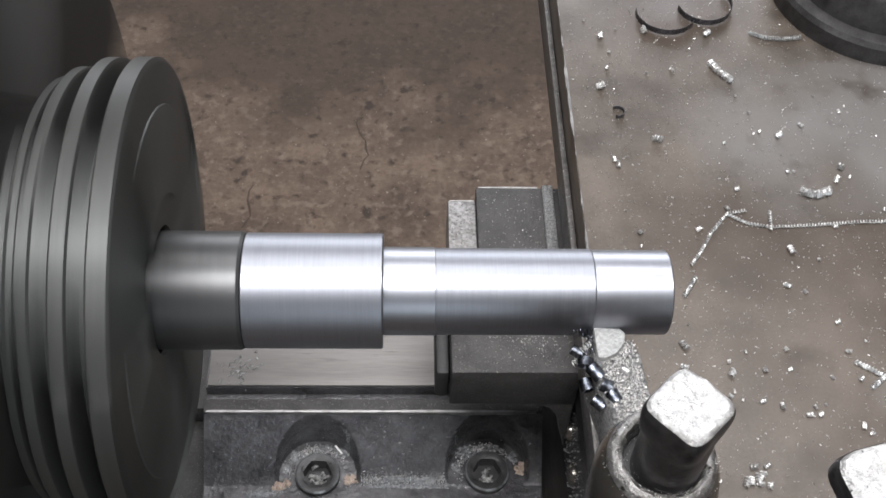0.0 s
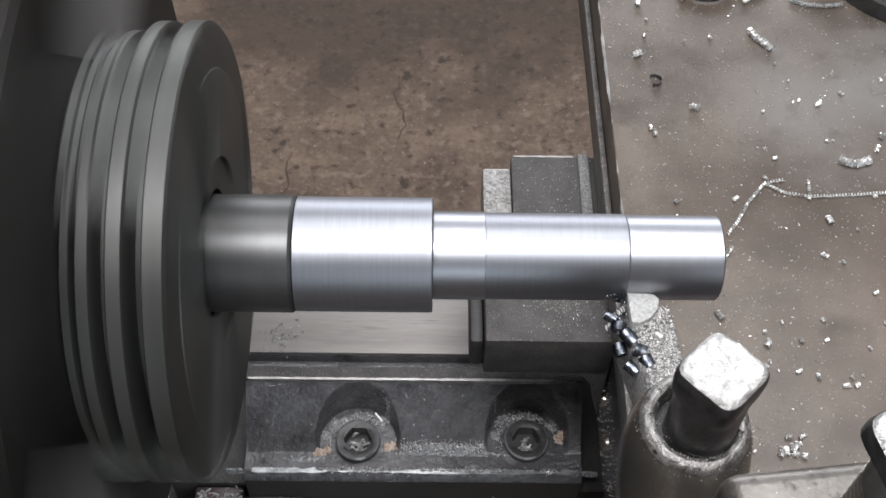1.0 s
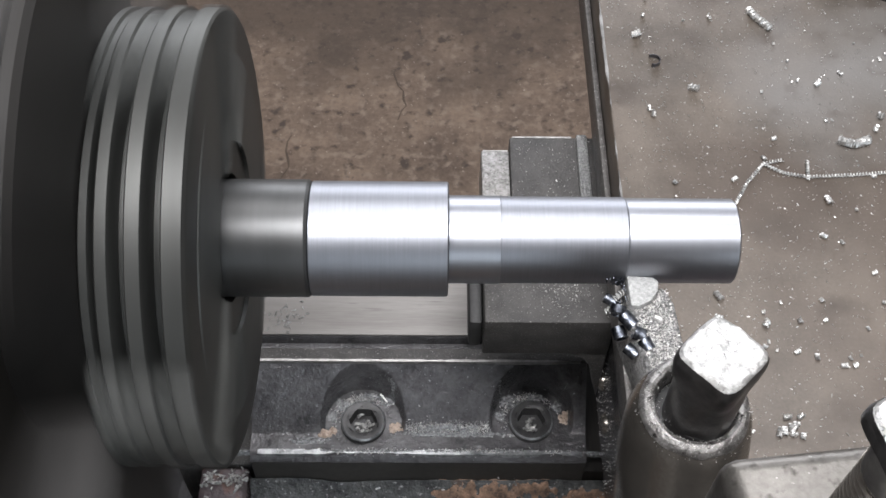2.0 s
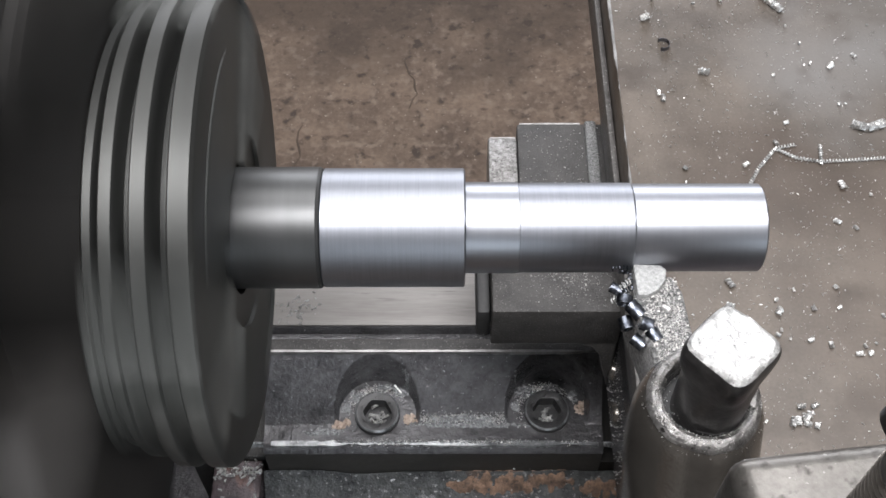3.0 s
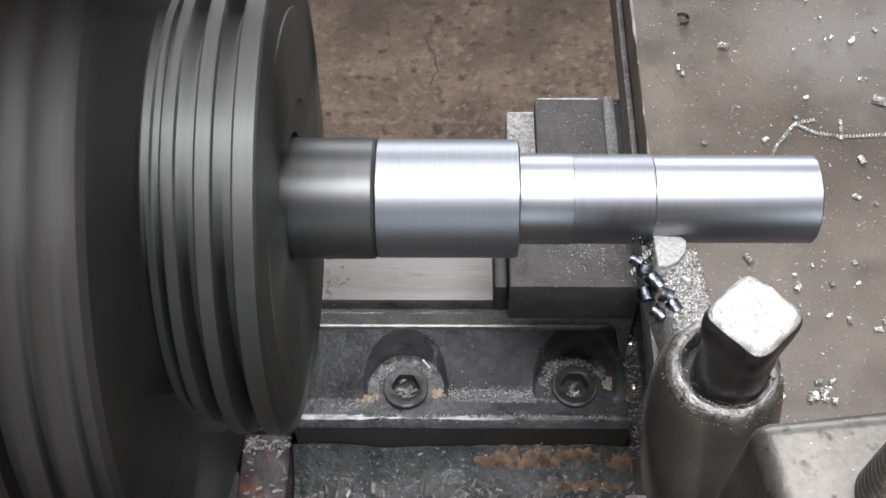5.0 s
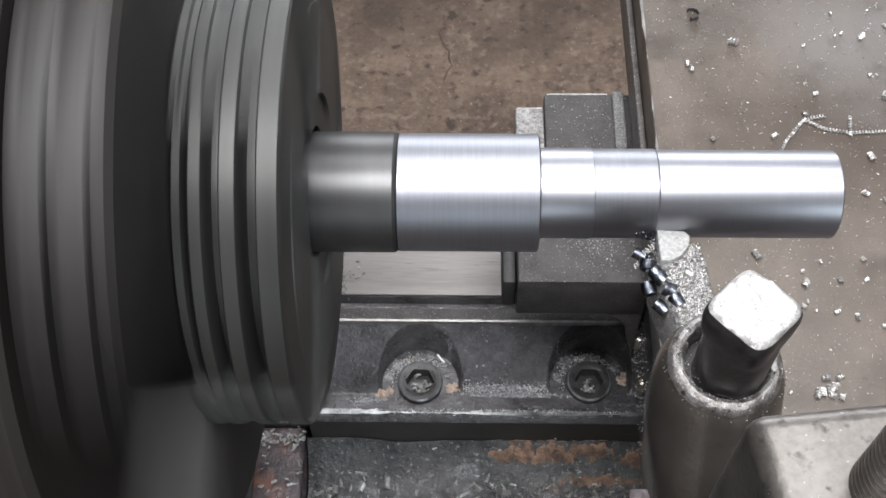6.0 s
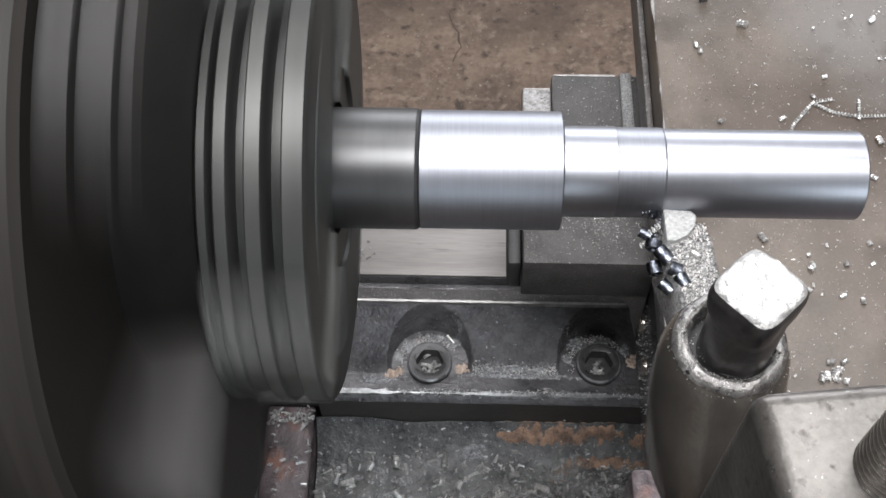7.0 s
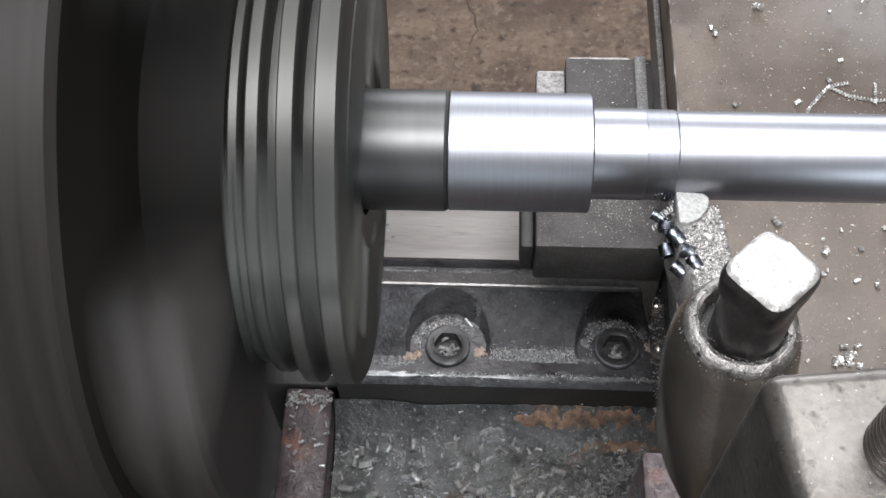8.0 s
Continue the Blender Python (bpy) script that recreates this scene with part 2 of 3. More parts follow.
def ribbon(path, width, thick, side=(0, 0, 1)):
    """A curled flat strip along 3D points, its width along side."""
    b = bmesh.new()
    pts = [Vector(p) for p in path]
    prev = None
    s = Vector(side).normalized() * width / 2
    for i, p in enumerate(pts):
        d = (pts[min(i + 1, len(pts) - 1)] - pts[max(i - 1, 0)]).normalized()
        n = d.cross(s).normalized() * thick / 2
        ring = [b.verts.new(p + q) for q in (s + n, s - n, -s - n, -s + n)]
        if prev:
            for k in range(4):
                b.faces.new((prev[k], prev[(k + 1) % 4], ring[(k + 1) % 4], ring[k]))
        else:
            b.faces.new(ring)
        prev = ring
    b.faces.new(prev)
    return b


def crumbs(name, material, place, n, size, label, seed, long=1.8):
    """Many tiny chips in one mesh; place(rnd) gives the spot that each lies on."""
    rnd = random.Random(seed)
    verts, faces = [], []
    for _ in range(n):
        x, y, z = place(rnd)
        s = size * rnd.uniform(0.4, 1.3)
        e = Euler((rnd.uniform(-0.4, 0.4), rnd.uniform(-0.4, 0.4), rnd.uniform(0, 6.3))).to_matrix()
        k = len(verts)
        l = rnd.uniform(1, long)
        for cx, cy, cz in ((-l, -0.5, 0), (l, -0.5, 0.1), (l, 0.5, 0), (-l, 0.5, 0.15), (-0.6 * l, 0, 0.8), (0.6 * l, 0, 0.7)):
            v = e @ Vector((cx, cy, cz)) * s
            verts.append((x + v.x, y + v.y, z + v.z + 0.0001))
        faces += [(k, k + 3, k + 2, k + 1), (k, k + 1, k + 5, k + 4), (k + 2, k + 3, k + 4, k + 5), (k + 1, k + 2, k + 5), (k + 3, k, k + 4)]
    me = bpy.data.meshes.new(name)
    me.from_pydata(verts, [], faces)
    me.materials.append(material)
    return tagged(new(name, me), label, "metal chips", kind="stuff")


RIDERS = []            # things that travel with the carriage


def ride(ob):
    RIDERS.append((ob, ob.matrix_basis.copy()))
    return ob


# ---------------------------------------------------------------- the workshop round the lathe
def structure(name, bm, material, label, category):
    return tagged(finish(bm, name, material), label, category, kind="structure")


structure("floor", box(-4, 4, -3, 4, -0.1, 0), CONCRETE, "brown stained concrete workshop floor with dark pits", "floor")
CRACK = mat("dirt_filled_crack", (0.048, 0.034, 0.025), (0.095, 0.068, 0.051), 30, (0.85, 0.95), 0, 0.3, 200)
floor = bpy.data.objects["floor"]
for cx, y0, y1, w, seed in ((-0.10, 1.03, 1.15, 0.0040, 3), (-0.279, 0.91, 1.00, 0.0060, 8)):
    r = random.Random(seed)
    b = bmesh.new()
    prev, x, y = None, cx, y0
    while y < y1:
        x = cx + 0.6 * (x - cx) + r.gauss(0, 0.005)
        k = w * r.uniform(0.25, 1.0)
        ring = [b.verts.new((x - k / 2, y, 0.0002)), b.verts.new((x, y, 0.0008)), b.verts.new((x + k / 2, y, 0.0002))]
        if prev:
            b.faces.new((prev[0], prev[1], ring[1], ring[0]))
            b.faces.new((prev[1], prev[2], ring[2], ring[1]))
        prev = ring
        y += r.uniform(0.008, 0.03)
    part("crack", b, CRACK, floor, "dark dirt-filled crack")
structure("ceiling", box(-4.2, 4.2, -3.2, 4.2, 2.8, 2.95), PLASTER, "plain grey plaster workshop ceiling", "ceiling")
structure("wall_west", box(-4.2, -4, -3.2, 4.2, 0, 2.8), PLASTER, "plain grey plaster workshop wall", "wall")
structure("wall_east", box(4, 4.2, -3.2, 4.2, 0, 2.8), PLASTER, "plain grey plaster workshop wall", "wall")
# South wall with an unseen opening added for the fill lamp.
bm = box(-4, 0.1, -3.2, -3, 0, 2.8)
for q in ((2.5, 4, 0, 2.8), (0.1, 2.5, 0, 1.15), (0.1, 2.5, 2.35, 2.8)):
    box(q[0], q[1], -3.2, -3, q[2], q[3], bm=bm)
structure("wall_south", bm, PLASTER, "grey plaster workshop wall with an added opening for fill light", "wall")
bm = box(-4, -1.2, 4, 4.2, 0, 2.8)
for q in ((1.8, 4, 0, 2.8), (-1.2, 1.8, 0, 1.3), (-1.2, 1.8, 2.6, 2.8)):
    box(q[0], q[1], 4, 4.2, q[2], q[3], bm=bm)
structure("wall_north", bm, PLASTER, "grey plaster workshop wall with a wide window opening", "wall")


# ---------------------------------------------------------------- lathe bed, in its gap beside the chuck
BOLTS = ((-0.0878, 0.1540), (0.0134, 0.1552))
LEDGE = 0.733


def seat_height(x, y):
    """Height of the bolted gap seat: flat way, groove, narrow land, sloping face with scalloped bolt recesses, ledge, rounded lip."""
    if y > 0.1955:
        return 0.765
    if y > 0.1890:
        return 0.758
    if y > 0.1797:
        return 0.763
    z = LEDGE + (0.762 - LEDGE) * min(1, max(0, (y - 0.147) / 0.0325)) ** 1.15
    for bx, by in BOLTS:
        r = math.hypot(x - bx, y - by)
        k = min(1, max(0, (r - 0.0230) / 0.0026))
        z = min(z, LEDGE + (z - LEDGE) * k * k * (3 - 2 * k))
        if r < 0.0122:
            z = LEDGE - 0.012
    if y < 0.1370:
        z -= 0.0050 * ((0.1370 - y) / 0.006) ** 2
    z += 0.0007 * noise.noise(Vector((x * 60, y * 60, 0))) * (1 if y < 0.178 else 0)
    return z


def gap_seat():
    b = bmesh.new()
    xs = list(np.linspace(-0.1545, 0.046, 220))
    ys = list(np.linspace(0.131, 0.1780, 64)) + [0.1790, 0.1796, 0.1800, 0.1886, 0.1892, 0.1952, 0.1958, 0.23, 0.30]
    grid = [[b.verts.new((x, y, seat_height(x, y))) for x in xs] for y in ys]
    for r0, r1 in zip(grid, grid[1:]):
        for k in range(len(xs) - 1):
            b.faces.new((r0[k], r0[k + 1], r1[k + 1], r1[k]))
    return b


bed = thing("lathe_bed", (0, 0, 0), "dark oily cast iron lathe bed with a bolted gap seat", "lathe bed")
part("gap_seat", gap_seat(), IRON, bed, "black cast iron seat with scalloped bolt recesses")
# Wall colour is darker than the seat to carry the shade under the lip.
part("seat_wall", box(-0.1543, 0.0458, 0.1312, 0.299, 0.60, 0.7272, 0.0), HOUSING, bed, "painted casting wall under the seat, coloured dark for its shade")
# Added filler that keeps the slot beside the seat dark.
part("seat_flank", box(0.0462, 0.0775, 0.1314, 0.299, 0.6002, 0.7150, 0.0), PAINT, bed, "near-black casting filling the slot beside the seat")
part("seat_end", box(-0.1544, -0.1500, 0.140, 0.299, 0.7272, 0.7315, 0.0), PAINT, bed)
part("way", box(-0.1535, 0.046, 0.1962, 0.299, 0.7652, 0.7672, 0.0006), WAY, bed, "worn grey scraped way surface")
part("land", box(-0.1542, 0.046, 0.1801, 0.1884, 0.7632, 0.7642, 0.0003), SADDLE, bed)


def edge_strip(x0, x1, y, z, width, drop, seed):
    """A bright strip of uneven width along x, for worn edges and painted edge highlights."""
    r = random.Random(seed)
    b = bmesh.new()
    prev = None
    x, w = x0, width
    while x < x1:
        w = min(1.7 * width, max(0.12 * width, w + r.gauss(0, 0.35) * width))
        ring = [b.verts.new((x, y - w * 0.5, z - drop)), b.verts.new((x, y - w * 0.3, z)), b.verts.new((x, y + w * 0.5, z + 0.0001)), b.verts.new((x, y + w * 0.5, z - drop))]
        if prev:
            for k in range(4):
                b.faces.new((prev[k], prev[(k + 1) % 4], ring[(k + 1) % 4], ring[k]))
        else:
            b.faces.new(ring)
        prev = ring
        x += r.uniform(0.0008, 0.004)
    b.faces.new(prev)
    return b


part("worn_edge", edge_strip(-0.153, 0.043, 0.1800, 0.7646, 0.0012, 0.0025, 4), WORN, bed, "worn edge with a painted highlight of the land")
# Bright strip painting in the highlight that runs along the oily lip.
part("worn_lip", edge_strip(-0.150, 0.043, 0.1352, 0.7331, 0.0024, 0.0022, 14), LIP, bed, "oily seat lip with its highlight painted on")
part("end_wall", box(0.078, 0.9, 0.11, 0.30, 0.0, 0.845, 0.002), IRON, bed)
part("base", box(-0.9, 0.9, -0.28, 0.30, 0.0, 0.60, 0.004), IRON, bed)
part("front_wall", box(0.078, 0.9, -0.28, -0.12, 0.60, 0.845, 0.002), IRON, bed)
part("rib", box(-0.189, -0.1585, -0.27, 0.139, 0.60, 0.702, 0.003), PURPLE, bed, "oily purple-brown cast rib")
part("corner_pad", box(-0.205, -0.1565, 0.1395, 0.26, 0.60, 0.704, 0.003), SADDLE, bed)
part("back_pad", box(-0.18, -0.1565, 0.205, 0.255, 0.704, 0.722, 0.002), SADDLE, bed)


def web_height(x, y):
    return 0.683 + 0.004 * noise.noise(Vector((x * 35, y * 35, 3))) + 0.0012 * noise.noise(Vector((x * 150, y * 150, 7))) + 0.020 * max(0, (y - 0.103) / 0.0275) ** 2.2


b = bmesh.new()
xs, ys = list(np.linspace(-0.1578, 0.0775, 70)), list(np.linspace(-0.119, 0.1305, 70))
grid = [[b.verts.new((x, y, web_height(x, y))) for x in xs] for y in ys]
for r0, r1 in zip(grid, grid[1:]):
    for k in range(len(xs) - 1):
        b.faces.new((r0[k], r0[k + 1], r1[k + 1], r1[k]))
part("web", b, RUST, bed, "rust-stained oily web between the bed walls")


def socket_bolt(at):
    ob = thing("socket_bolt", at, "blackened hex socket cap screw packed with chips", "bolt", "bed bolts")
    b = bmesh.new()
    n, rh, rs, h, dep = 48, 0.0134, 0.0084, 0.0105, 0.0100
    rings = []
    for r, z in ((rh, 0), (rh, h - 0.0012), (rh - 0.0010, h), (0.0104, h), (0.0096, h - 0.0002)):
        rings.append([b.verts.new((r * math.cos(2 * math.pi * k / n), r * math.sin(2 * math.pi * k / n), z)) for k in range(n)])
    for z in (h - 0.0006, h - dep):
        ring = []
        for k in range(n):
            a = 2 * math.pi * k / n
            c = (a + math.pi / 6) % (math.pi / 3) - math.pi / 6
            r = rs * math.cos(math.pi / 6) / math.cos(c) * 1.06
            ring.append(b.verts.new((r * math.cos(a + 0.5), r * math.sin(a + 0.5), z)))
        rings.append(ring)
    for p, q in zip(rings, rings[1:]):
        for k in range(n):
            b.faces.new((p[k], p[(k + 1) % n], q[(k + 1) % n], q[k]))
    b.faces.new(rings[-1])
    part("head", b, BOLT, ob)
    part("worn_rim", revolve([(h - 0.0009, 0.0133), (h - 0.0002, 0.0128), (h + 0.0001, 0.0123), (h - 0.0006, 0.0121)], 48, "z", True), LIP, ob, "bright worn rim")
    return ob


for bx, by in BOLTS:
    socket_bolt((bx, by, LEDGE - 0.0060))
    crumbs("bolt_chips", DULLCHIP, lambda r: (bx + r.gauss(0, 0.0024), by - 0.001 + r.gauss(0, 0.0024), LEDGE - 0.0042), 16, 0.0019,
           "fine bright chips packed in a bolt socket", int(bx * 1e4) % 97)


def on_seat(r):
    k = r.random()
    if k < 0.30:
        x, y = r.uniform(-0.062, -0.012), r.gauss(0.1505, 0.0015)
    elif k < 0.62:
        b = r.random() < 0.5
        a = r.gauss(1.9, 0.55)
        q = r.gauss(0.0172, 0.0014)
        x, y = BOLTS[b][0] + q * math.cos(a), BOLTS[b][1] + q * math.sin(a)
    else:
        # bright specks along the lip, standing in for its wet glints
        x, y = r.triangular(-0.152, 0.044, -0.02), r.gauss(0.1358, 0.0009)
    y = max(0.132, y)
    return x, y, seat_height(x, y)


def caked(name, material, surface, spots, high, grain, label, category, seed, step=0.0005):
    """Patches of dirt stuck on a surface: a lumpy sheet that comes up through it in ragged islands round each (x, y, half width, half depth)."""
    verts, faces = [], []
    for x, y, rx, ry in spots:
        nx, ny = int(2.6 * rx / step) + 2, int(2.6 * ry / step) + 2
        k = len(verts)
        for i in range(ny):
            for j in range(nx):
                u, v = -1.3 + 2.6 * j / (nx - 1), -1.3 + 2.6 * i / (ny - 1)
                px, py = x + u * rx, y + v * ry
                n = noise.fractal(Vector((px * grain, py * grain, seed)), 0.8, 2.0, 4)
                verts.append((px, py, surface(px, py) + high * min(1.0, 1.1 * n + 0.75 - 1.25 * (u * u + v * v))))
        faces += [(k + i * nx + j, k + i * nx + j + 1, k + (i + 1) * nx + j + 1, k + (i + 1) * nx + j) for i in range(ny - 1) for j in range(nx - 1)]
    me = bpy.data.meshes.new(name)
    me.from_pydata(verts, [], faces)
    me.shade_smooth()
    me.materials.append(material)
    return tagged(new(name, me), label, category, kind="stuff")


caked("seat_grime", PASTE, seat_height, [(-0.036, 0.1500, 0.028, 0.0026), (-0.100, 0.1655, 0.007, 0.006), (-0.084, 0.1715, 0.010, 0.0035), (0.002, 0.1690, 0.009, 0.005), (0.016, 0.1722, 0.009, 0.003), (-0.1062, 0.1585, 0.0040, 0.0050), (-0.0735, 0.1690, 0.0055, 0.0040), (-0.0050, 0.1600, 0.0035, 0.0055), (0.0290, 0.1660, 0.0045, 0.0045),
                                         (-0.055, 0.1362, 0.085, 0.0012), (0.002, 0.1364, 0.031, 0.0016), (-0.030, 0.1470, 0.050, 0.0020), (-0.120, 0.1430, 0.014, 0.0030)], 0.0009, 420,
      "bluish oily paste of fine chips on the gap seat", "grime", 5)
crumbs("seat_chips", CHIP, on_seat, 2400, 0.00036, "fine bright chips and added wet glints on the gap seat", 6)
crumbs("way_chips", DULLCHIP, lambda r: (r.gauss(-0.136, 0.006), r.gauss(0.208, 0.006), 0.7673), 46, 0.0009, "small steel chips lying on the bed way", 6)
caked("grease", GREASE, seat_height, [(-0.1095, 0.1472, 0.0062, 0.0034), (-0.1060, 0.1490, 0.0036, 0.0026), (-0.0685, 0.1515, 0.0056, 0.0042), (0.0335, 0.1580, 0.0038, 0.0042), (0.0345, 0.1610, 0.0020, 0.0030)], 0.0016, 300,
      "beige grease smeared beside the bed bolts", "grease", 7, 0.0003)
crumbs("web_chips", DULLCHIP, lambda r: (lambda x, y: (x, y, web_height(x, y)))(r.uniform(-0.156, 0.07), r.uniform(-0.1, 0.115)), 800, 0.0016,
       "steel chips scattered on the oily bed web", 8, 2.2)
crumbs("rib_chips", DULLCHIP, lambda r: (r.uniform(-0.187, -0.16), r.choice((min(0.138, r.gauss(0.131, 0.003)), r.uniform(-0.05, 0.12))), 0.702), 120, 0.0015,
       "steel chips on the cast rib of the bed", 9, 1.4)
rnd = random.Random(21)
caked("web_grime", PASTE, web_height, [(rnd.uniform(-0.150, 0.070), rnd.uniform(0.02, 0.118), rnd.uniform(0.003, 0.010), rnd.uniform(0.002, 0.006)) for _ in range(46)], 0.0013, 330,
      "bluish wet paste of chips on the bed web", "grime", 17)
crumbs("web_swarf", CHIP, lambda r: (lambda x, y: (x, y, web_height(x, y)))(min(0.072, r.gauss(0.0, 0.045)), r.gauss(0.088, 0.018)), 1000, 0.0012,
       "bright broken swarf on the oily bed web", 18, 1.3)
caked("rust_scale", CAKED, web_height, [(-0.012, 0.1250, 0.036, 0.0052), (-0.034, 0.1240, 0.018, 0.0034), (0.016, 0.1255, 0.020, 0.0044), (0.050, 0.1230, 0.022, 0.0050), (0.020, 0.1120, 0.030, 0.0040)], 0.0016, 190,
      "orange rust scale along the wall of the bed", "rust", 10)
rnd = random.Random(12)
for k in range(44):
    x, y, a, l = rnd.uniform(-0.15, 0.0), rnd.uniform(0.03, 0.11), rnd.uniform(0, 3.1), rnd.uniform(0.004, 0.009)
    z = web_height(x, y) + 0.0022
    c = coil([(x, y, z), (x + l * math.cos(a), y + l * math.sin(a), z + 0.0005)], 0.0016, 0.0013, 0.00045, seed=k)
    tagged(finish(c, "steel_chip", CHIP), "short bright coiled chip on the oily bed", "metal chip", "chips on the bed")
tagged(finish(box(-0.0035, 0.0035, -0.0005, 0.0005, 0, 0.0008, 0.0002, 1, None, Matrix.Translation((-0.0755, 0.1665, LEDGE + 0.0085)) @ pose(0, 0, 0, 0, 0, -52)),
              "steel_chip", CHIP), "straight bright sliver leaning beside a bed bolt", "metal chip", "chips on the bed")

# ---------------------------------------------------------------- carriage
carriage = ride(thing("carriage", (0, 0, 0), "oily cast iron lathe carriage with a flat cross slide table", "lathe carriage"))
part("table", box(0.0473, 0.52, -0.135, 0.46, 0.9035, PLATE, 0.0008), SLIDE, carriage, "brown oily ground table littered with chips")
# Table and wing edges: wear, with the edge highlight painted in as bright strips.
edge = edge_strip(-0.13, 0.455, 0, PLATE + 0.0002, 0.0012, 0.0022, 9)
edge.transform(Matrix.Translation((0.0478, 0, 0)) @ pose(0, 0, 0, 0, 0, 90))
part("table_edge", edge, WORN, carriage, "worn edge of the table with a painted highlight")
for x0, x1, y, z in ((0.003, 0.036, 0.2562, 0.8801), (-0.013, 0.0005, 0.2481, 0.8781)):
    part("wing_edge", edge_strip(x0, x1, y, z, 0.0008, 0.0012, int(y * 1e4)), WORN, carriage, "worn edge with a painted highlight")
part("side_strip", box(0.0440, 0.0470, 0.02, 0.46, 0.8955, 0.914, 0.0005), STRIP, carriage, "narrow dark gib strip")
part("saddle", box(0.050, 0.50, -0.125, 0.205, 0.846, 0.9033, 0.003), IRON, carriage)
part("apron_wall", box(0.052, 0.076, -0.12, 0.187, 0.786, 0.8458, 0.003), IRON, carriage)
wing = prism([(-0.0146, 0.1386), (0.0498, 0.1386), (0.0498, 0.2565), (0.0015, 0.2565), (0.0015, 0.2000), (-0.0146, 0.2000)], 0.848, 0.8800, 0.0012, 2)
part("wing", wing, SADDLE, carriage, "dark saddle wing over the rear way")
part("wing_step", box(0.0375, 0.0436, 0.195, 0.2560, 0.8795, 0.8835, 0.0012), SPECK, carriage, "rough dusty strip")
skirt = prism([(0.020, -0.8485), (0.030, -0.8475), (0.0375, -0.8430), (0.0420, -0.8350), (0.0445, -0.8220), (0.0498, -0.8000), (0.0498, -0.8700), (0.020, -0.8700)], 0.1390, 0.1600, 0.0008, 1)
skirt.transform(Matrix(((1, 0, 0, 0), (0, 0, 1, 0), (0, -1, 0, 0), (0, 0, 0, 1))))
part("skirt", skirt, SADDLE, carriage)
part("wiper_plate", box(-0.0142, 0.0012, 0.2005, 0.2485, 0.852, 0.8780, 0.0010), RIM, carriage, "worn grey wiper plate")
part("felt_wiper", box(-0.0218, -0.0150, 0.1441, 0.1950, 0.846, 0.8700, 0.0020), RUBBER, carriage, "black felt wiper")
for y, z in ((0.1412, 0.8150), (0.1170, 0.8120)):
    part("wiper_screw", merge(revolve([(0.0455, 0.0058), (0.0408, 0.0058), (0.0390, 0.0048), (0.0381, 0.0020)], 24), bmesh.new()), HOLDER, carriage)
    carriage.children[-1].location = (0.0105, y, z)
part("slide_corner", box(0.008, 0.10, -0.20, -0.020, 0.9345, 1.03, 0.002), PURPLE, carriage, "oily purple-grey compound slide")

# round cover on the table
cover = ride(thing("round_cover", (0.2345, 0.3620, PLATE), "black round cover with a raised rim on the table", "cover"))
part("base", revolve([(0, 0.0640), (0.010, 0.0640), (0.0125, 0.0620), (0.0135, 0.0560)], 96, "z"), BLACK, cover)
part("rim", revolve([(0.0136, 0.0555), (0.030, 0.0530), (0.032, 0.0515), (0.032, 0.0480), (0.028, 0.0470)], 96, "z"), BLACK, cover)

# tool post: a rounded arm with a square-headed screw, and the clamp block behind it
arm = ride(thing("tool_post", (0.0073, -0.046, 1.03), "dark worn steel tool post arm with a rounded boss", "tool post"))
b = bmesh.new()
rings = []
N = 56
for z, r, dy, st, dx in ((0.0, 0.0070, -0.020, 0.010, 0.010), (0.070, 0.0072, -0.018, 0.010, 0.009), (0.083, 0.0080, -0.016, 0.010, 0.009), (0.093, 0.0105, -0.012, 0.010, 0.0045), (0.104, 0.0125, -0.007, 0.009, 0.0008),
                         (0.118, 0.0126, -0.002, 0.004, 0), (0.1255, 0.0120, 0, 0.0016, 0), (0.1290, 0.0114, 0, 0.0006, 0), (0.1312, 0.0106, 0, 0.0002, 0), (0.1325, 0.0098, 0, 0, 0), (0.1290, 0.0075, 0, 0, 0)):
    ring = []
    for k in range(N):
        a = 2 * math.pi * k / N
        c, s = math.cos(a) * r, math.sin(a) * r
        ring.append(b.verts.new((c + dx, s + dy + (-st if s < 0 else 0) * abs(math.sin(a)), z)))
    rings.append(ring)
for p, q in zip(rings, rings[1:]):
    for k in range(N):
        b.faces.new((p[k], p[(k + 1) % N], q[(k + 1) % N], q[k]))
b.faces.new(rings[0])
b.faces.new(rings[-1])
part("boss", b, HOLDER, arm)
rim = revolve([(0.1318, 0.0098), (0.1320, 0.0104), (0.1331, 0.0099), (0.1338, 0.0092), (0.1340, 0.0086), (0.1337, 0.0079), (0.1327, 0.0074), (0.1302, 0.0070)], 72, "z", True)
for v in rim.verts:
    v.co += 0.00022 * Vector((noise.noise(v.co * 420), noise.noise(v.co * 420 + Vector((9, 0, 0))), 1.6 * noise.noise(v.co * 300)))
part("worn_rim", rim, RIM, arm, "scuffed bright rim of the boss")
# Recess floor is a near-black disc, the hole's shade put into its colour.
part("recess", revolve([(0.1288, 0.0074), (0.1296, 0.0074), (0.1299, 0.0072), (0.1299, 0.001)], 40, "z"), RUBBER, arm, "recess round the screw, coloured near-black for its shade")

screw = ride(thing("square_head_screw", (0.0079, -0.0467, 1.158), "square-headed black clamp screw with a battered bright top", "screw", "tool post screws"))


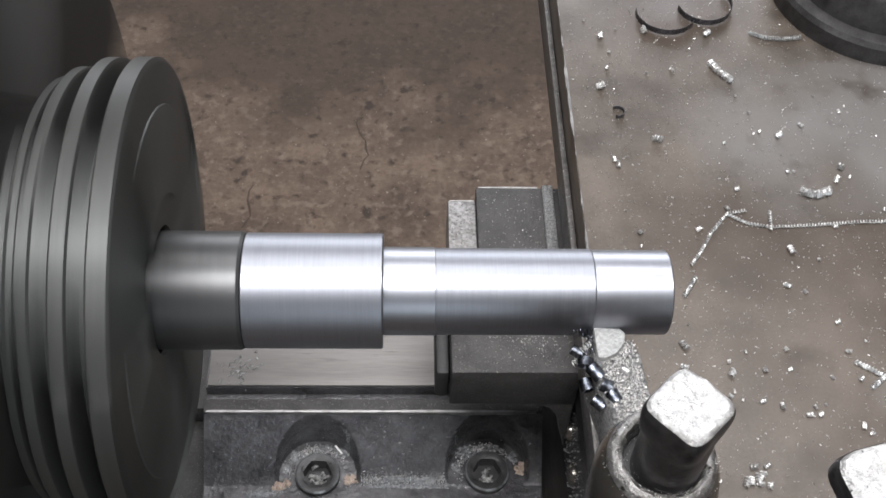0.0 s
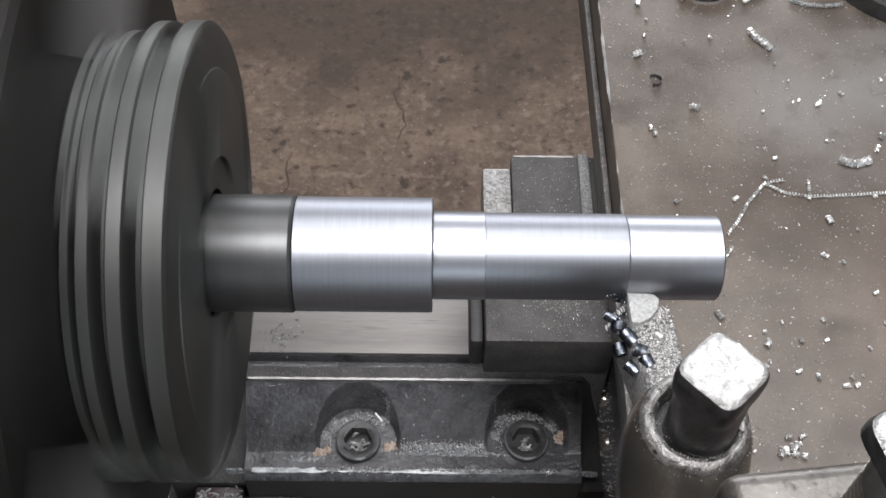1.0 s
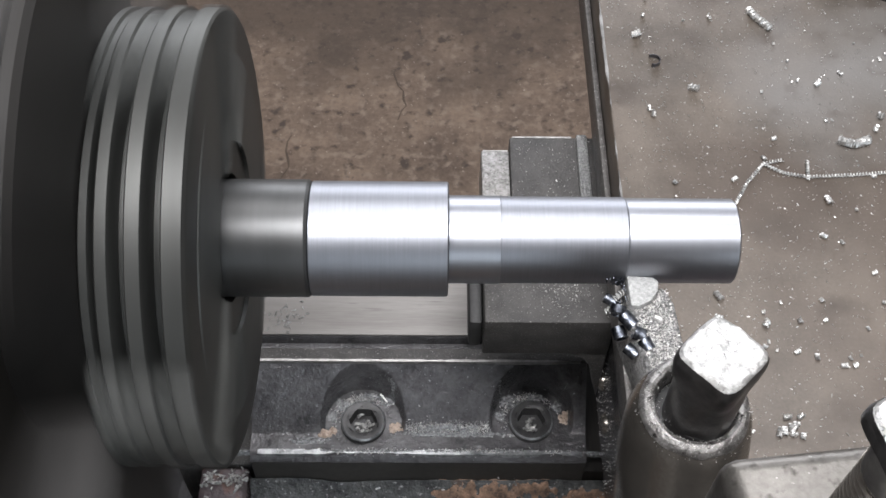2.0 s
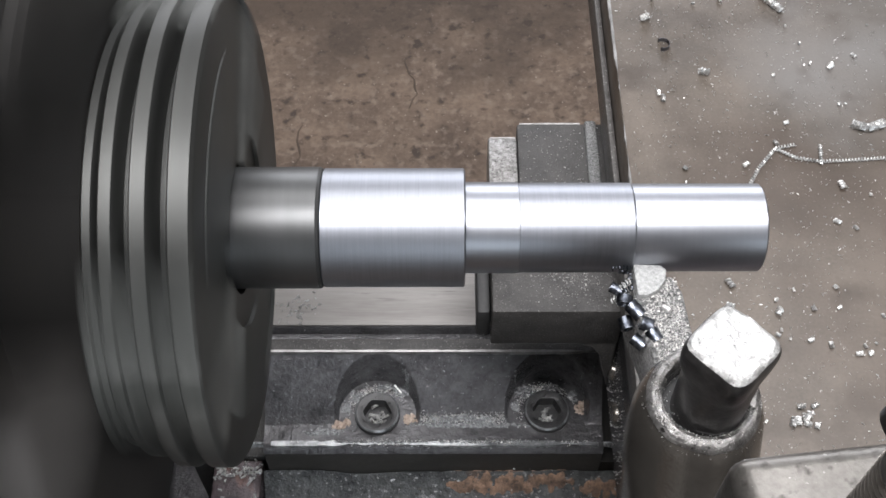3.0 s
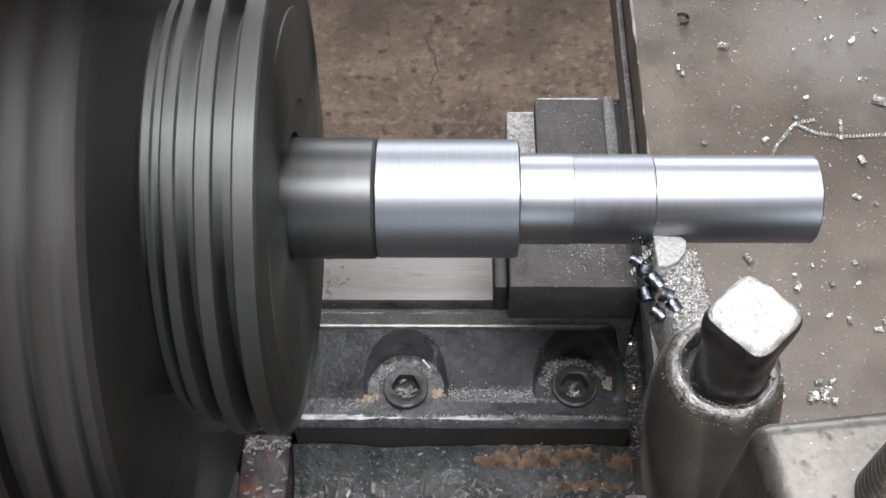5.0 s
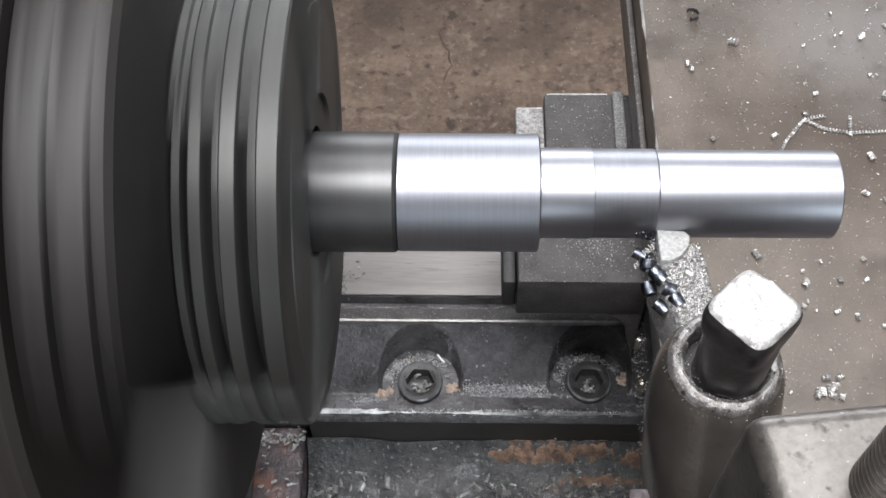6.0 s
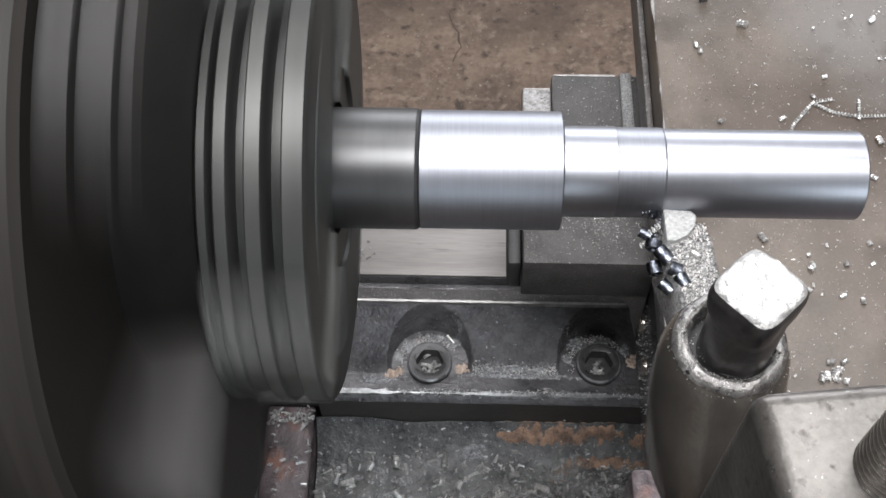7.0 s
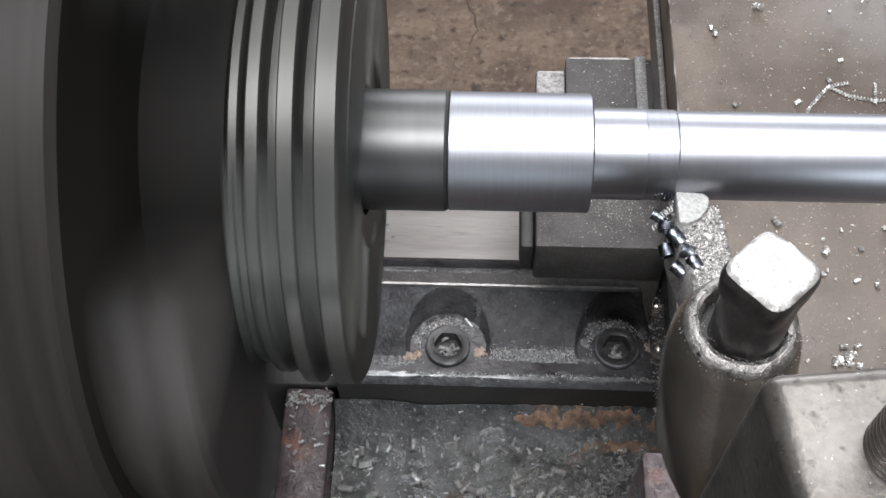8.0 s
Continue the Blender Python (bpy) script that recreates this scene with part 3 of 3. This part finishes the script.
def square_screw(ob, half, top, turn, shank, low, thread=False):
    """A screw whose battered square head grows out of a round neck; the top face dishes up at its upset edges."""
    def ring(b, z, h, sq, lift=0.0, n=56):
        out = []
        for k in range(n):
            a = 2 * math.pi * k / n
            p = 1 / (abs(math.cos(a)) ** sq + abs(math.sin(a)) ** sq) ** (1 / sq)
            q = h * p
            u = Vector((q * math.cos(a + turn), q * math.sin(a + turn), z))
            d = noise.noise(Vector((u.x * 330, u.y * 330, 4 + z * 150)))
            e = noise.noise(Vector((u.x * 900, u.y * 900, 1)))
            u.x, u.y = u.x * (1 + 0.035 * d), u.y * (1 + 0.035 * d)
            u.z += lift * (0.0006 * d + 0.0003 * e)
            out.append(b.verts.new(u))
        return out

    def skin(b, rings):
        for p, q in zip(rings, rings[1:]):
            for k in range(len(p)):
                b.faces.new((p[k], p[(k + 1) % len(p)], q[(k + 1) % len(p)], q[k]))

    b = bmesh.new()
    drop = (top - low) * 0.55
    rings = [ring(b, z, h, sq) for z, h, sq in ((low, shank, 2.0), (top - drop, shank, 2.0), (top - drop + 0.0022, half * 0.96, 3.0), (top - drop + 0.0045, half * 0.99, 5),
                                                (top - 0.0034, half * 1.02, 6), (top - 0.0020, half * 1.01, 6), (top - 0.0010, half * 0.96, 5.5))]
    skin(b, rings)
    b.faces.new(rings[0])
    part("head", b, BLACK, ob)
    b = bmesh.new()
    rings = [ring(b, top - 0.0010, half * 0.96, 5.5)] + [ring(b, top - dz, half * f, 5.5, 1.0) for dz, f in ((0.0004, 0.90), (0.0001, 0.82), (0.0002, 0.70), (0.0003, 0.50), (0.0002, 0.3), (0.0002, 0.05))]
    skin(b, rings)
    b.faces.new(rings[-1])
    part("top_face", b, SQUARE, ob, "battered bright top face")
    prof, z = [], 0.0
    if thread:
        while z < low - 0.0005:
            prof += [(z, shank), (z + 0.0005, shank * 0.86), (z + 0.0010, shank)]
            z += 0.00125
        prof.append((low, shank))
    else:
        prof = [(0.0, shank), (low, shank)]
    part("shank", revolve(prof, 40, "z"), BLACK if not thread else HOLDER, ob)


square_screw(screw, 0.0063, 0.0264, radians(44), 0.0064, 0.0050)

clamp = ride(thing("clamp_block", (-0.0058, -0.0805, PLATE + 0.096), "brushed steel tool clamp block with rounded edges", "clamp"))
part("body", prism([(0.0, -0.0004), (0.030, 0.0030), (0.060, 0.0040), (0.060, -0.036), (0.0085, -0.036), (0.0031, -0.0180)], 0.0, 1.219 - 1.0303, 0.0026, 4), CLAMP, clamp)
stud = ride(thing("square_head_screw", (0.0098, -0.0905, 1.2192), "threaded square-headed screw standing in the clamp block", "screw", "tool post screws"))
square_screw(stud, 0.0058, 0.0270, radians(15), 0.0048, 0.0165, True)

rnd_boss = lambda r: (lambda a, q: (0.0073 + q * math.cos(a), -0.046 + q * math.sin(a), 1.03 + float(np.interp(q, (0.0074, 0.0079, 0.0086, 0.0092, 0.0099, 0.0106), (0.1327, 0.1337, 0.1340, 0.1338, 0.1331, 0.1313)))))(r.uniform(0, 6.28), min(0.0110, r.gauss(0.0088, 0.0012)))
ride(crumbs("boss_dust", CHIP, rnd_boss, 900, 0.00009, "bright chip dust on the rim of the tool post boss", 15))

# turning tool with its insert
tool = ride(thing("turning_tool", (0, 0, AXIS), "black turning tool with a chip-dusted carbide insert", "cutting tool"))
part("holder", prism([(-0.0006, -0.0175), (0.0004, -0.0105), (0.0082, -0.0112), (0.0098, -0.0150), (0.0105, -0.0240), (0.0150, -0.0420), (0.0030, -0.0420), (0.0018, -0.0270)], -0.017, -0.0016, 0.0007), SPECK, tool, "black steel holder dusted with chips")
pts = [(0.0, -0.0091), (0.0056, -0.0094), (0.0067, -0.0105), (0.0062, -0.0130), (0.0045, -0.0153), (0.0022, -0.0166), (0.0002, -0.0166)]
part("insert", prism(pts, -0.0045, 0.0, 0.0003, 2), CARBIDE, tool, "bright dusty carbide insert")

# ---------------------------------------------------------------- chips that ride on the carriage
Z = PLATE + 0.0001


def lump(x, y, size, seed):
    r = random.Random(seed)
    a = r.uniform(0, 3.1)
    l = size * r.uniform(1.2, 2.4)
    c = coil([(-l / 2 * math.cos(a), -l / 2 * math.sin(a), size * 0.75), (l / 2 * math.cos(a), l / 2 * math.sin(a), size * 0.8)], size * 0.62, size * 0.75, size * 0.22, per=7, seed=seed)
    ob = tagged(finish(c, "steel_chip", CHIP), "small bright curled steel chip on the table", "metal chip", "chips on the table")
    ob.location = (x, y, Z)
    return ride(ob)


for k, (x, y, s) in enumerate(((0.0647, 0.280, 0.0022), (0.0899, 0.2426, 0.0021), (0.1529, 0.2466, 0.0018), (0.1526, 0.2224, 0.0013), (0.1440, 0.1731, 0.0018), (0.1379, 0.1528, 0.0014),
                               (0.1039, 0.1061, 0.0022), (0.1020, 0.1853, 0.0014), (0.0685, 0.3190, 0.0022), (0.0930, 0.3235, 0.0022), (0.0680, 0.2255, 0.0016), (0.0662, 0.2290, 0.0013), (0.128, 0.322, 0.002), (0.1250, 0.2105, 0.0012), (0.1800, 0.2250, 0.0022),
                               (0.1760, 0.2170, 0.0017), (0.1230, 0.0900, 0.0013), (0.1150, 0.0925, 0.0013), (0.0850, 0.1200, 0.0019), (0.0835, 0.1090, 0.0016), (0.1570, 0.1330, 0.0012), (0.1700, 0.0950, 0.0014), (0.1400, 0.0550, 0.0014),
                               (0.1660, 0.2540, 0.0013), (0.1010, 0.0550, 0.0018), (0.0735, 0.1830, 0.0014), (0.1180, 0.1980, 0.0013), (0.1240, 0.2410, 0.0011), (0.105, 0.293, 0.0011))):
    lump(x, y, s, k + 1)
rnd = random.Random(77)
for k in range(44):
    lump(rnd.uniform(0.056, 0.235), rnd.uniform(0.03, 0.345), rnd.uniform(0.0006, 0.0011), 200 + k)
for k in range(22):
    lump(rnd.uniform(0.10, 0.175), rnd.uniform(0.03, 0.12), rnd.uniform(0.0007, 0.0015), 300 + k)
# three small chips piled together
for k in range(7):
    lump(0.1065 + 0.006 * math.cos(k * 2.4) * (k / 7), 0.0560 + 0.007 * math.sin(k * 2.4) * (k / 7), 0.0016, 60 + k)


def strand(path, r, pitch, thick, name, material, label, seed=0):
    return ride(tagged(finish(coil([(x, y, Z + h) for x, y, h in path], r, pitch, thick, seed=seed), name, material), label, "metal chip", "chips on the table"))


strand([(0.0950, 0.1640, .001), (0.1010, 0.1720, .001), (0.1075, 0.1830, .001), (0.1170, 0.1945, .0014), (0.1270, 0.1970, .001)], 0.0007, 0.0015, 0.00024, "chip_strand", DULLCHIP, "long beaded chip strand lying on the table", 1)
strand([(0.1170, 0.1945, .001), (0.1260, 0.1890, .001), (0.1370, 0.1868, .001), (0.1560, 0.1880, .001), (0.1820, 0.1905, .001), (0.205, 0.191, .001)], 0.0007, 0.0015, 0.00024, "chip_strand", DULLCHIP, "long beaded chip strand lying on the table", 2)
strand([(0.1368, 0.1850, .001), (0.1385, 0.1965, .0012)], 0.0007, 0.0015, 0.00024, "chip_strand", DULLCHIP, "short beaded chip strand on the table", 3)
strand([(0.0890, 0.1465, .001), (0.0960, 0.1570, .001)], 0.0009, 0.0013, 0.0003, "chip_strand", DULLCHIP, "short beaded chip strand on the table", 4)
strand([(0.1600, 0.1120, .001), (0.1720, 0.1040, .001), (0.1850, 0.1010, .001)], 0.0010, 0.0014, 0.0003, "chip_strand", DULLCHIP, "beaded chip strand lying on the table", 5)
strand([(0.1640, 0.0990, .001), (0.1760, 0.1080, .001), (0.1860, 0.1180, .001)], 0.0010, 0.0014, 0.0003, "chip_strand", DULLCHIP, "beaded chip strand lying on the table", 6)
strand([(0.1520, 0.3230, .001), (0.1600, 0.3190, .001), (0.1700, 0.3185, .001), (0.1800, 0.3200, .001)], 0.0011, 0.0013, 0.0003, "chip_strand", DULLCHIP, "beaded chip strand lying on the table", 7)
strand([(0.1562, 0.2090, .0016), (0.1630, 0.2063, .0018), (0.1710, 0.2095, .0016)], 0.0018, 0.0011, 0.0005, "steel_chip", CHIP, "thick bright coiled chip on the table", 8)
strand([(0.1260, 0.2985, .0016), (0.1295, 0.2925, .0016), (0.1355, 0.2850, .0014)], 0.0017, 0.0016, 0.0005, "steel_chip", CHIP, "thick bright coiled chip on the table", 9)


def curl(x, y, r, a0, a1, width, name, label, material, grow=1.0):
    pts = []
    for k in range(22):
        f = k / 21
        a = radians(a0 + (a1 - a0) * f)
        pts.append((r * (1 + (grow - 1) * f) * math.cos(a), r * (1 + (grow - 1) * f) * math.sin(a), width * 0.5 + 0.0006 * f))
    ob = tagged(finish(ribbon(pts, width, 0.0003), name, material), label, "metal chip", "chips on the table")
    ob.location = (x, y, Z)
    return ride(ob)


curl(0.0715, 0.2610, 0.0036, 120, -110, 0.0022, "steel_chip", "dark hook-shaped curled chip on the table", DARKCHIP)
curl(0.1060, 0.3380, 0.0150, 170, 330, 0.0035, "chip_ribbon", "large dark ribbon chip curled on the table", DARKCHIP, 1.2)
curl(0.1290, 0.3450, 0.0140, 190, 400, 0.0035, "chip_ribbon", "large dark ribbon chip curled on the table", DARKCHIP, 1.25)


def on_table(r):
    return (r.uniform(0.05, 0.26), r.uniform(0.02, 0.36), Z)


ride(crumbs("table_chips", CHIP, on_table, 3600, 0.00027, "fine bright steel crumbs scattered over the table", 11, 2.4))
ride(crumbs("wing_chips", CHIP, lambda r: (r.uniform(0.004, 0.045), r.uniform(0.142, 0.254), 0.8801) if r.random() < 0.4 else (min(0.046, r.gauss(0.026, 0.009)), max(0.142, r.gauss(0.166, 0.012)), 0.8801), 900, 0.00026, "fine steel dust on the saddle wing", 13))
ride(crumbs("apron_chips", CHIP, lambda r: (0.0517, r.uniform(0.08, 0.185), r.uniform(0.79, 0.84)), 260, 0.00040, "bright chips stuck on the oily apron wall", 19, 1.5))
ride(crumbs("holder_chips", CHIP, lambda r: (lambda y: (r.uniform(0.001, 0.009) - (y + 0.015) * 0.12, y, AXIS - 0.0016))(r.uniform(-0.032, -0.0115)), 1500, 0.00014, "bright chip dust on the tool holder", 14))
c = lump(0.0207, 0.1880, 0.0013, 90)
c.location.z = 0.8801
RIDERS[-1] = (c, c.matrix_basis.copy())


def roll(length, r, turns, axis):
    """A flat chip rolled into a small open tube about the given axis."""
    ax = Vector(axis).normalized()
    u = ax.cross(Vector((0, 0, 1))).normalized()
    w = u.cross(ax)
    n = int(16 * turns)
    pts = [(u * math.cos(2 * math.pi * k / 16) + w * math.sin(2 * math.pi * k / 16)) * r * (1 - 0.25 * k / n) for k in range(n + 1)]
    return ribbon(pts, length, 0.00018, ax)


for x, y, dz, a, l, r in ((-0.0038, -0.0142, -0.0018, -25, 0.0026, 0.0011), (-0.0022, -0.0166, -0.0022, -100, 0.0018, 0.0016), (-0.0002, -0.0188, -0.0024, -48, 0.0034, 0.0015), (0.0016, -0.0222, -0.0022, -18, 0.0024, 0.0015),
                          (0.0030, -0.0248, -0.0022, -62, 0.0026, 0.0014), (-0.0018, -0.0202, -0.0054, -75, 0.0026, 0.0014), (0.0002, -0.0246, -0.0052, -40, 0.0028, 0.0013)):
    ob = tagged(finish(roll(l, r * 1.05, 2.2, (math.cos(radians(a)), math.sin(radians(a)), -0.2)), "chip_roll", BLUECHIP), "blued chip rolled into a tube against the tool holder", "metal chip", "chips at the tool")
    ob.location = (x, y, AXIS + dz)
    ride(ob)
rnd = random.Random(31)
for k in range(9):
    p = Vector((rnd.uniform(-0.0016, -0.0002), rnd.uniform(-0.0150, -0.0096), rnd.uniform(-0.0030, -0.0004)))
    q = Vector((-rnd.uniform(0.0014, 0.0040), rnd.uniform(-0.0022, 0.0012), rnd.uniform(-0.0016, 0.0002)))
    ob = tagged(finish(coil([(0, 0, 0), q * 0.5 + Vector((0, 0, 0.0004)), q], rnd.uniform(0.0004, 0.0008), 0.0007, 0.00010, per=9, seed=k), "chip_spring", BLUECHIP if k % 3 else DULLCHIP), "fine springy chip at the cutting edge", "metal chip", "chips at the tool")
    ob.location = (p.x, p.y, AXIS + p.z)
    ride(ob)
ob = ride(tagged(finish(box(-0.0011, 0.0011, -0.0006, 0.0006, 0, 0.001, 0.0003, 1, None, pose(0, 0, 0, 0, 0, -35)), "steel_chip", CHIP), "bright crumb of chip on the tool holder", "metal chip", "chips at the tool"))
ob.location = (0.0058, -0.0192, AXIS - 0.0016)
RIDERS[-1] = (ob, ob.matrix_basis.copy())

# ---------------------------------------------------------------- headstock, chuck and workpiece
head = thing("headstock", (0, 0, 0), "grey painted lathe headstock behind the chuck", "headstock")
part("housing", box(-0.75, -0.236, -0.22, 0.24, 0.602, 1.30, 0.012, 3), HOUSING, head)

chuck = thing("chuck", (0, 0, AXIS), "spinning steel three-jaw lathe chuck", "chuck")
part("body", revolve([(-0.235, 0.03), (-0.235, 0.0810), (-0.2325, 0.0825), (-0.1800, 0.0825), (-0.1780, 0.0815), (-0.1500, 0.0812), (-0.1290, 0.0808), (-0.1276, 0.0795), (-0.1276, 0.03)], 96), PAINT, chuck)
# Hub colour is near-black to hold the shade deep between the jaws.
part("hub", revolve([(-0.1277, 0.0135), (-0.1277, 0.0425), (-0.1130, 0.0405), (-0.1118, 0.0390), (-0.1118, 0.0135)], 64), GAPSHADE, chuck, "hub coloured black for the deep shade between the jaws")


def sector(a0, a1, n, column):
    """A closed body swept about the x axis from angle a0 to a1 (degrees from +z towards -y); column(f) gives its (x, radius) outline."""
    b = bmesh.new()
    cols = []
    for k in range(n + 1):
        a = radians(a0 + (a1 - a0) * k / n)
        cols.append([b.verts.new((x, -r * math.sin(a), r * math.cos(a))) for x, r in column(k / n)])
    m = len(cols[0])
    for p, q in zip(cols, cols[1:]):
        for k in range(m):
            b.faces.new((p[k], p[(k + 1) % m], q[(k + 1) % m], q[k]))
    b.faces.new(cols[0])
    b.faces.new(cols[-1])
    return b


RIDGES = ((-0.1114, -0.1093), (-0.1080, -0.1053), (-0.1022, -0.0990), (-0.0958, -0.0917))


def ridged(depth, face, shrink):
    """Outline of a jaw front: ridges divided by grooves, rounded off towards both ends of its sweep."""
    def column(f):
        e = min(f, 1 - f)
        top = 0.0495 - shrink - 0.0030 * max(0.0, 1 - e / 0.05) ** 2
        low = top - depth
        out = [(-0.1116, 0.0140), (-0.1116, low)]
        for k, (x0, x1) in enumerate(RIDGES):
            top = low + depth - (0.0042, 0.0022, 0.0002, 0)[k] * (depth > 0.002)
            out += [(x0 - 0.0002, low), (x0, top - 0.0004), (x0 + 0.0003, top), (x1 - 0.0004, top), (x1, top - 0.0006), (x1 + 0.0002, low)]
        out[-1] = (face, top - 0.0012)
        return out + [(face, 0.0300), (face - 0.0006, 0.0140)]
    return column


def carrier(f):
    e = min(f, 1 - f)
    d = 0.006 * max(0.0, 1 - e / 0.10) ** 2
    h = 0.0024 * min(1.0, max(0.05, (f - 0.45) / 0.25))      # the two ridges die out over half of the sweep
    out = [(-0.1275, 0.030), (-0.1275, 0.0760 - d)]
    for x0, x1 in ((-0.1248, -0.1214), (-0.1192, -0.1150)):
        out += [(x0 - 0.0003, 0.0760 - d), (x0, 0.0760 + h - d), (x1, 0.0760 + h - d), (x1 + 0.0003, 0.0760 - d)]
    return out + [(-0.1126, 0.0764 - d), (-0.1116, 0.0750 - d), (-0.1116, 0.030)]


jaws = [part("jaw", sector(3, 86.5, 30, ridged(0.0085, -0.0913, 0)), JAW, chuck, "grey jaw with ridges and deep grooves"),
        part("jaw_pad", sector(-32.5, 2.5, 14, ridged(0.0006, -0.0926, 0.0006)), PAD, chuck, "smoother grey pad between the jaws"),
        part("jaw_nose", sector(22, 72, 16, lambda f: [(-0.0916, 0.0210), (-0.0916, 0.0400), (-0.0910, 0.0397), (-0.0907, 0.0390), (-0.0907, 0.0210)]), PAD, chuck, "raised worn nose of the jaw"),
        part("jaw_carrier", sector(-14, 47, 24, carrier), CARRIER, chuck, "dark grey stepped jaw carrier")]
for k in (1, 2):
    for ob in jaws:
        j = ob.copy()
        scene.collection.objects.link(j)
        j.parent = chuck
        j.rotation_euler = (radians(120 * k), 0, 0)

work = thing("workpiece", (0, 0, AXIS), "stepped round steel bar being turned, with a black unmachined end", "workpiece")
part("black_section", revolve([(-0.150, 0.0128), (-0.0752, 0.0128), (-0.07455, 0.0124)], 96), BLACKBAR, work, "black unmachined steel", 0.15)
part("large_section", revolve([(-0.0745, 0.0121), (-0.0742, 0.0125), (-0.0453, 0.0125), (-0.0450, 0.0122)], 128), ROUGHCUT, work, "bright turned steel", 0.15)
part("shoulder_section", revolve([(-0.0449, 0.0096), (-0.0340, 0.0096), (-0.0336, 0.0091)], 128), TURNED, work, "", 0.15)
part("finished_section", revolve([(-0.0450, 0.00925), (0.0163, 0.00925), (0.0166, 0.00895)], 128), TURNED, work, "smooth freshly turned steel", 0.15)
layer = part("uncut_layer", revolve([(-0.0440, 0.00930), (-0.0440, 0.00945), (-0.0003, 0.00945), (0.0000, 0.00930)], 128, "x", True), ROUGHCUT, work, "rough layer not yet cut away", 0.15)


# ---------------------------------------------------------------- what moves
def motions():
    for ob, m in RIDERS:
        walk(ob, [(t, Matrix.Translation((-FEED * t / 8, 0, 0)) @ m) for t in (0, 2, 4, 6, 8)])
    walk(layer, [(t, pose(-FEED * t / 8, 0, 0)) for t in (0, 2, 4, 6, 8)])
    spin = [(k / 30, pose(0, 0, AXIS, (41 + 2015 * k / 30) % 360)) for k in range(241)]
    walk(chuck, spin)
    walk(work, spin)


motions()
